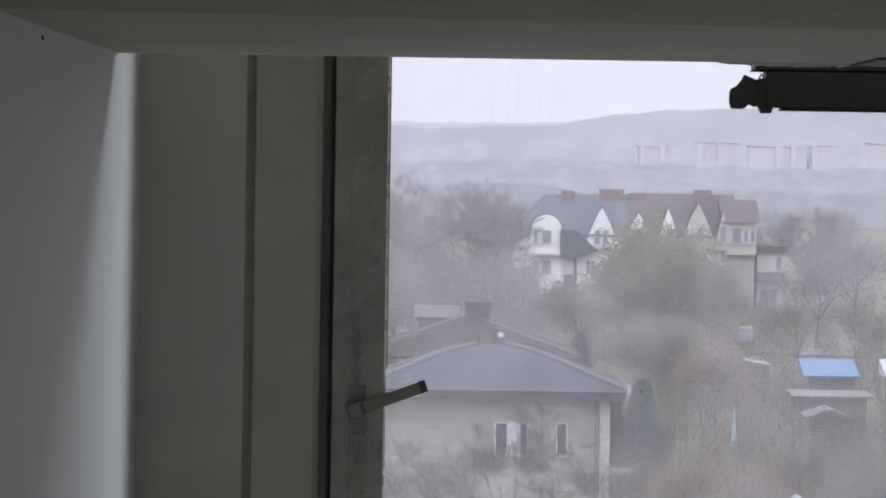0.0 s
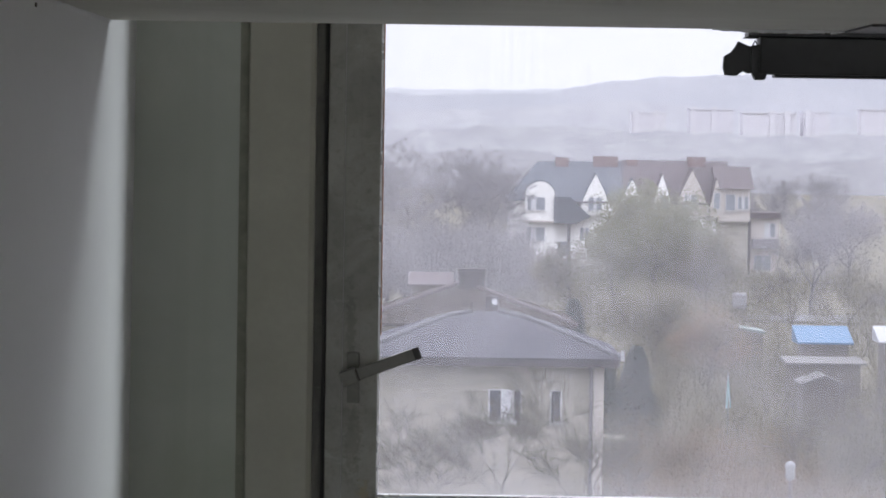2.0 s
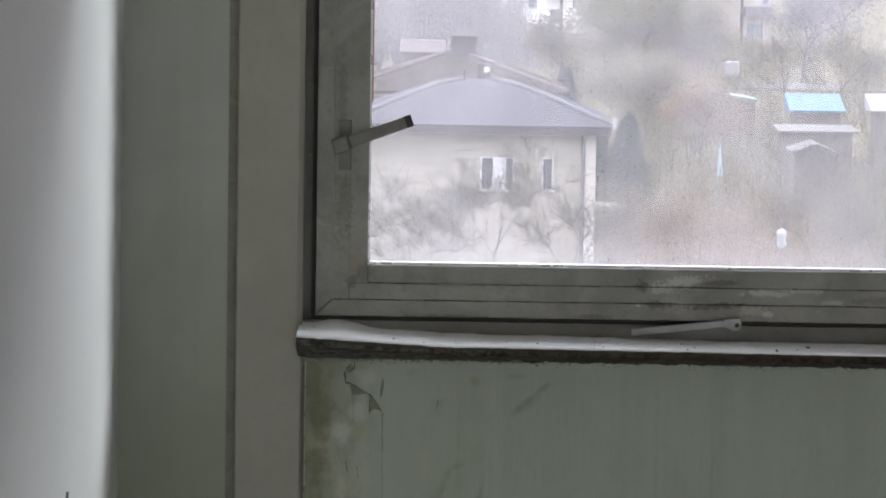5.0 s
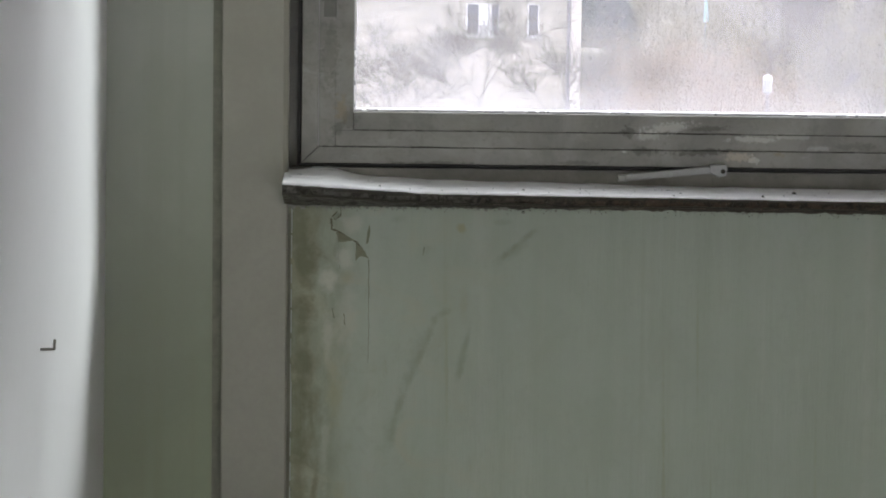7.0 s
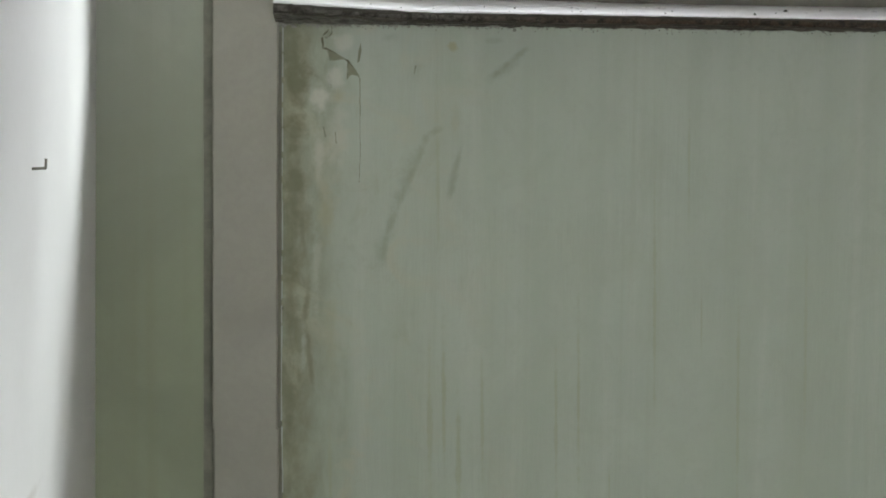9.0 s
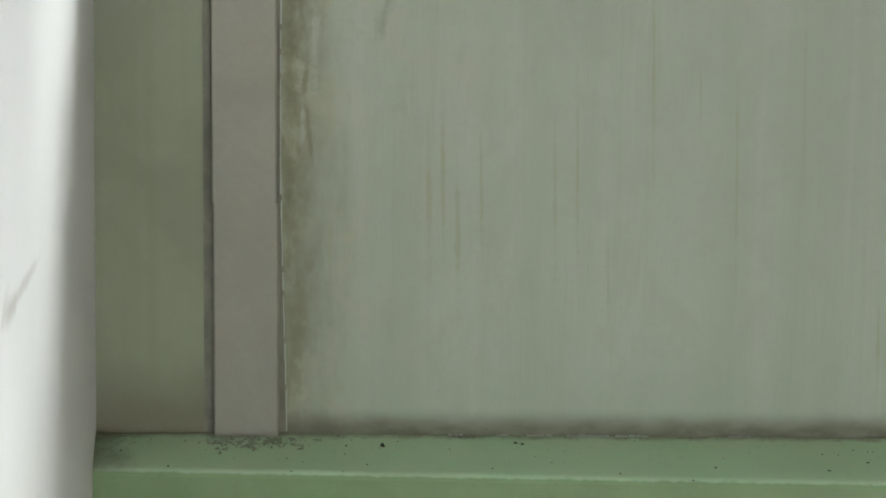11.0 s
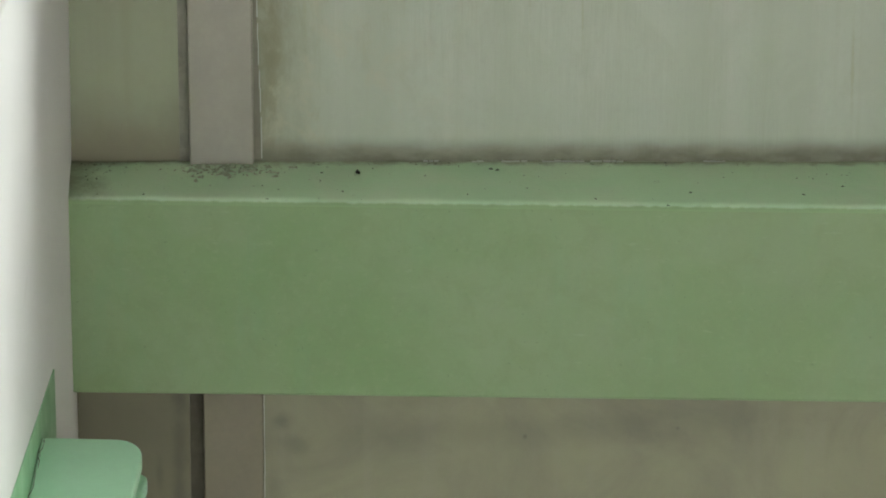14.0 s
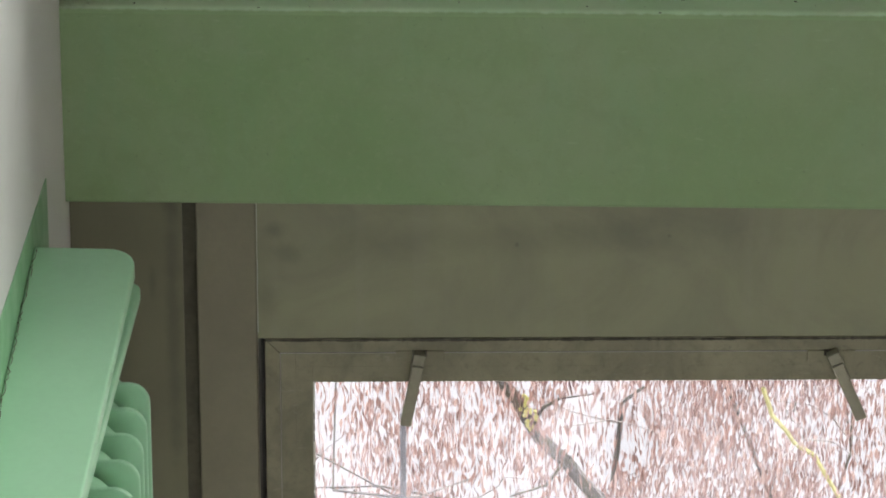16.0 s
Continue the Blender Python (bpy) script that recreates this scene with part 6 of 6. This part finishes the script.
def conifer(x, y, height, r, seed):
    rng = random.Random(seed)
    z = ground_z(x, y) - 0.1
    t = thing("conifer", x, y, z, "dark green garden conifer with dense drooping boughs", "tree")
    s = Soup()
    s.tube((x, y, z), (x, y, z + height * 0.95), 0.12, 0.02, 6)
    s.mesh("trunk", BARK, t)
    c = Soup()
    for i in range(5200):
        f = rng.random() ** 0.8
        w = rng.uniform(0, 6.283)
        rad = r * (1 - f) ** 0.65 * (0.85 + 0.3 * noise.noise(Vector((math.cos(w) * 2, math.sin(w) * 2, f * 7)))) * rng.uniform(0.55, 1.05) + 0.05
        p = Vector((x + rad * math.cos(w), y + rad * math.sin(w), z + 0.2 + f * height))
        d = Vector((math.cos(w), math.sin(w), -0.5 + rng.uniform(-0.3, 0.3))).normalized()
        c.blade(p, d, d.cross(Vector((0, 0, 1))).normalized(), 0.22, 0.10)
    c.mesh("crown", NEEDLE, t)


conifer(8.3, 148, 4.7, 1.5, 51)
conifer(7.2, 156, 3.8, 1.6, 52)
conifer(6.9, 180, 4.2, 1.3, 55)


def thicket(name, x0, x1, y0, y1, count, h, leaf, seed, label, size, wide=0.55, leaves=190):
    """Low shrubs in clumps over a stretch of ground: twigs and leaves that nobody could count."""
    rng = random.Random(seed)
    s = Soup()
    for i in range(count):
        y = rng.uniform(y0, y1)
        x = rng.uniform(x0, x1)
        z = ground_z(x, y)
        hh = h * rng.uniform(0.45, 1.0) * (0.75 + 0.6 * noise.noise(Vector((x * 0.35, y * 0.12, seed))))
        for j in range(6):
            tip = Vector((x + rng.gauss(0, 0.5), y + rng.gauss(0, 0.5), z + hh * rng.uniform(0.6, 1.0)))
            s.tube((x, y, z), tip, 0.025, 0.008, 3)
        for j in range(leaves):
            p = Vector((x + rng.gauss(0, wide), y + rng.gauss(0, wide), z + hh * rng.uniform(0.1, 1.05)))
            w = Vector((rng.uniform(-1, 1), rng.uniform(-1, 1), rng.uniform(-1, 1))).normalized()
            s.blade(p, w, w.orthogonal().normalized(), size * rng.uniform(0.6, 1.5), size * 0.5)
    tagged(s.mesh(name, leaf), label, "shrubs", kind="stuff")


thicket("rust_shrubs", 7.0, 14.0, 112, 142, 420, 3.7, LEAF_RUST, 61, "rusty brown shrubs of the gardens", 0.075)
thicket("green_shrubs", 7.6, 10.4, 106, 111, 40, 3.6, NEEDLE_MID, 66, "low dark green garden shrubs", 0.075)
thicket("tan_shrubs", 8.0, 30.0, 120, 200, 800, 2.9, LEAF_TAN, 62, "tan and grey shrubs of the gardens", 0.09)
thicket("shed_shrubs", 13.5, 21.0, 138, 149, 110, 3.1, LEAF_TAN, 67, "tan shrubs grown up before the sheds", 0.08)
thicket("grey_shrubs", -4, 7.0, 108, 124, 150, 2.9, LEAF_DARK, 63, "bare grey shrubs below the beige house", 0.06)
thicket("far_shrubs", 4.0, 34.0, 200, 290, 420, 2.4, LEAF_TAN, 64, "tan undergrowth round the far houses", 0.12)
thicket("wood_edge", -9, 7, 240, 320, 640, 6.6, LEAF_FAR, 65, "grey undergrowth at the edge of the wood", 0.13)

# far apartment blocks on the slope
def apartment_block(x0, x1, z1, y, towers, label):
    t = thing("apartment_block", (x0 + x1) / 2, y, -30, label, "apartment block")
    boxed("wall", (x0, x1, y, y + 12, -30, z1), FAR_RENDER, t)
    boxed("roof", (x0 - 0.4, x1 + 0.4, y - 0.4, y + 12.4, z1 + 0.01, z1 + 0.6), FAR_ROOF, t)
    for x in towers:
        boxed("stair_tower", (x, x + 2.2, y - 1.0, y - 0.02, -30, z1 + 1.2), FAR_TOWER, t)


# walls, towers and roofs nearly one pale tone: distance mist in the colours
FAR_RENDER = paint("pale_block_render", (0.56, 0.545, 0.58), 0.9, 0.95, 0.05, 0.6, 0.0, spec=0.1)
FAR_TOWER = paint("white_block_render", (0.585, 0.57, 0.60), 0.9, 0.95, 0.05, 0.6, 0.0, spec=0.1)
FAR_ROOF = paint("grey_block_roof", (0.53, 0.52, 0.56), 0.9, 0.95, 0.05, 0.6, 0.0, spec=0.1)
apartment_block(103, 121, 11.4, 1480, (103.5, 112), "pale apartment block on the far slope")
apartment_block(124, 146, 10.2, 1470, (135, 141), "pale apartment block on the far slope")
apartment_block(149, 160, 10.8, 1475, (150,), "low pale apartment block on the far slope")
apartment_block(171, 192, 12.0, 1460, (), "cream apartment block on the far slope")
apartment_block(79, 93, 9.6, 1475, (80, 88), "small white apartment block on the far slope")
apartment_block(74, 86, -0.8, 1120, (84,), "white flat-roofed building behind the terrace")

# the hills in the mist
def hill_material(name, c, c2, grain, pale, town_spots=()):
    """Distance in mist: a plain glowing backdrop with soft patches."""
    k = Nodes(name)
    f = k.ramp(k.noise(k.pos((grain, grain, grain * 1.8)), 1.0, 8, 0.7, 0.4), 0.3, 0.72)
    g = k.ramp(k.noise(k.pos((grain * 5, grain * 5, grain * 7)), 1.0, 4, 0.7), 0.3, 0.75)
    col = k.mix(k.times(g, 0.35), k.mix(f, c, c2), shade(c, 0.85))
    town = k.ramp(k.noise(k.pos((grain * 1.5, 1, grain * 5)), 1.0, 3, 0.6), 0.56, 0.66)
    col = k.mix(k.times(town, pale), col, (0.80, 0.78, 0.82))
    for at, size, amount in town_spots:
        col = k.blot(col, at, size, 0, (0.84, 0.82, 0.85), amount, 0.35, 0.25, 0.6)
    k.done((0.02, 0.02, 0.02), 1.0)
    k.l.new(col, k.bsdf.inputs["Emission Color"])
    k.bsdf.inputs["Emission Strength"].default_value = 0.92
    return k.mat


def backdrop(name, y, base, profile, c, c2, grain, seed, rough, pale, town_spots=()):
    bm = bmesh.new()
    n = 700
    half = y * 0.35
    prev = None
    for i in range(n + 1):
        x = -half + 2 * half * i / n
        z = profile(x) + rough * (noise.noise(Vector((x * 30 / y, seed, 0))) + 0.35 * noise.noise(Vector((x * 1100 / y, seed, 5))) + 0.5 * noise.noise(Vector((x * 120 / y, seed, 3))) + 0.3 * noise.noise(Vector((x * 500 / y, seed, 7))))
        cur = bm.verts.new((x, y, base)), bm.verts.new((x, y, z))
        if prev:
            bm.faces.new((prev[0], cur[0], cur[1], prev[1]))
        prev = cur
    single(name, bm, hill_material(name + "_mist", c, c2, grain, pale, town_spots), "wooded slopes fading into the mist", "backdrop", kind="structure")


def bump_at(x, c, w, h):
    return h * math.exp(-((x - c) / w) ** 2)


# mist painted in: each farther slope glows in a paler colour
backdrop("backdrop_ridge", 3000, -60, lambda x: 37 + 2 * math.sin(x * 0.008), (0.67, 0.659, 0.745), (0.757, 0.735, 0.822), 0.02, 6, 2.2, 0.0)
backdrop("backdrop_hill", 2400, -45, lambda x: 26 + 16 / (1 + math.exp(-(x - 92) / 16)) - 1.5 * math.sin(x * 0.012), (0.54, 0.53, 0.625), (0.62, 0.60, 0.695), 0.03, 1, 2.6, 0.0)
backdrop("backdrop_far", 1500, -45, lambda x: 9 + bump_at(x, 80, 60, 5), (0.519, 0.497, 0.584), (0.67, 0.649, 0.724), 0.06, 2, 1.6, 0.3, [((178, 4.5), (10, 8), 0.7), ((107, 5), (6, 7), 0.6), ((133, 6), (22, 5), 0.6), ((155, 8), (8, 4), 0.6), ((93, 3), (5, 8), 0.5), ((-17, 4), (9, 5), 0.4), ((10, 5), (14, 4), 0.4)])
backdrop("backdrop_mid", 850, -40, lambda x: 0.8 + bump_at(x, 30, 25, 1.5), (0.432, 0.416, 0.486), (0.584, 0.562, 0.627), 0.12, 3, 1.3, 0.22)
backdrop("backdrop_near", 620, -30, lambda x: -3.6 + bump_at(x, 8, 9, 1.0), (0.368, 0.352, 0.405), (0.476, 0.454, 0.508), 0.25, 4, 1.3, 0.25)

# ---- tree with hanging dry leaves, close below the lower window ----
rng = random.Random(90)
t = thing("tree", 3.6, 14.5, -14, "tree full of hanging reddish brown dry leaves, lichen on its limbs", "tree")
s, tips = Soup(), []
base = Vector((3.6, 14.5, -14))
s.tube(base, base + Vector((-0.3, 0, 3.2)), 0.2, 0.16, 9)
s.tube(base + Vector((-0.3, 0, 3.2)), base + Vector((-0.5, -0.3, 5.2)), 0.16, 0.11, 9)
fork = base + Vector((-0.5, -0.3, 5.2))
for w in ((-0.8, 0.1, 0.85), (-1.0, 0.2, 0.45), (0.7, 0.1, 0.8), (-0.3, 0.2, 1.0), (0.3, 0.4, 0.9)):
    limbs(s, rng, fork + Vector((rng.uniform(-0.1, 0.1), 0.2, rng.uniform(-1.2, 0.1))), Vector(w).normalized(), 3.0, 0.022, 2, tips, 0.5, 0.05, 6, 0.5)
# one dark limb hangs across in front of the leaves
drop = [Vector(p) for p in ((3.1, 14.2, -8.8), (2.2, 13.9, -7.6), (1.3, 13.5, -6.8), (0.95, 13.4, -6.45), (0.83, 13.4, -6.295), (0.73, 13.4, -6.2), (0.675, 13.4, -6.11), (0.63, 13.4, -6.02), (0.56, 13.4, -5.93), (0.46, 13.4, -5.7))]
for i, (a, b) in enumerate(zip(drop, drop[1:])):
    s.tube(a, b, 0.034 - 0.001 * i, 0.033 - 0.001 * i, 8)
for a, b, r in (((0.69, 13.4, -6.14), (0.735, 13.38, -6.05), 0.010), ((0.735, 13.38, -6.05), (0.80, 13.36, -6.0), 0.008), ((0.80, 13.36, -6.0), (0.95, 13.3, -5.95), 0.005), ((0.83, 13.4, -6.30), (0.75, 13.3, -6.36), 0.008), ((0.75, 13.3, -6.36), (0.6, 13.2, -6.36), 0.005), ((1.03, 13.4, -6.4), (1.05, 13.38, -6.15), 0.013), ((1.05, 13.38, -6.15), (1.055, 13.36, -6.02), 0.012), ((1.055, 13.36, -6.02), (1.14, 13.34, -5.94), 0.008)):
    s.tube(a, b, r, r * 0.8, 6)
s.mesh("trunk", BARK_MOSS, t)
c = Soup()
for i in range(100000):
    p = Vector((rng.uniform(-3.4, 5.2), 14.1 + rng.gauss(0, 0.9), 0))
    p.z = -9.6 + 4.6 * rng.random() - 0.05 * (p.x - 1) ** 2
    lump = 0.6 * noise.noise(Vector((p.x * 1.6, p.y * 0.5, p.z * 1.6))) + 0.8 * noise.noise(Vector((p.x * 4.5, p.y * 1.2, p.z * 3.6))) + 0.3 * noise.noise(p * 11)
    if lump < 0.09 - 0.11 * p.x:
        continue
    # a bunch of leaves round one twig end
    for j in range(rng.choice((2, 3, 4, 5))):
        d = Vector((rng.gauss(0, 0.16), rng.gauss(0, 0.16), -1)).normalized()
        w = rng.uniform(0, 6.283)
        side = d.cross(Vector((math.cos(w), math.sin(w), 0))).normalized()
        q = p + Vector((rng.gauss(0, 0.035), rng.gauss(0, 0.035), rng.gauss(0, 0.05)))
        c.leaf(q, d, side, rng.uniform(0.03, 0.085), rng.uniform(0.005, 0.014))
c.mesh("crown", LEAF_DRY, t, "hanging dry leaves")
s = Soup()
for i in range(170):
    p = Vector((rng.uniform(-3.0, 4), 13.5 + rng.gauss(0, 0.6), rng.uniform(-8.5, -5.0)))
    d = Vector((rng.uniform(-1, 1), rng.uniform(-0.4, 0.4), rng.uniform(-0.3, 0.9))).normalized()
    for j in range(5):
        d = (d + Vector((rng.uniform(-1, 1), rng.uniform(-1, 1), rng.uniform(-1, 1))) * 0.55).normalized()
        q = p + d * 0.11
        s.tube(p, q, 0.0045 - 0.0007 * j, 0.0038 - 0.0007 * j, 3)
        p = q
tagged(s.mesh("twigs", TWIG, t, "thin pale twigs"), kind="stuff")
s = Soup()
bend = [Vector(p) for p in ((1.62, 13.3, -5.93), (1.645, 13.3, -6.0), (1.66, 13.3, -6.05), (1.72, 13.3, -6.12), (1.76, 13.3, -6.18), (1.84, 13.3, -6.23), (1.88, 13.3, -6.3), (1.95, 13.3, -6.42))]
for a, b in zip(bend, bend[1:]):
    s.tube(a, b, 0.010, 0.009, 6)
for k in range(26):
    p = drop[6].lerp(drop[7], rng.random()) + Vector((rng.uniform(0.012, 0.04), -0.03, rng.uniform(-0.05, 0.04)))
    s.tube(p, p + Vector((rng.gauss(0, 0.008), -0.01, rng.gauss(0, 0.012))), 0.010, 0.004, 5)
s.mesh("lichen", LICHEN, t, "yellow-green lichen on limb and branch")
bm = bmesh.new()
rod(bm, (0.137, 11.0, -14), (0.137, 11.0, -4.99), 0.011, n=10)
POLE = paint("grey_pole_metal", (0.035, 0.034, 0.04), 0.6, 0.8, 5, 60, 0.1)
single("metal_pole", bm, POLE, "thin grey metal pole in front of the tree", "pole")
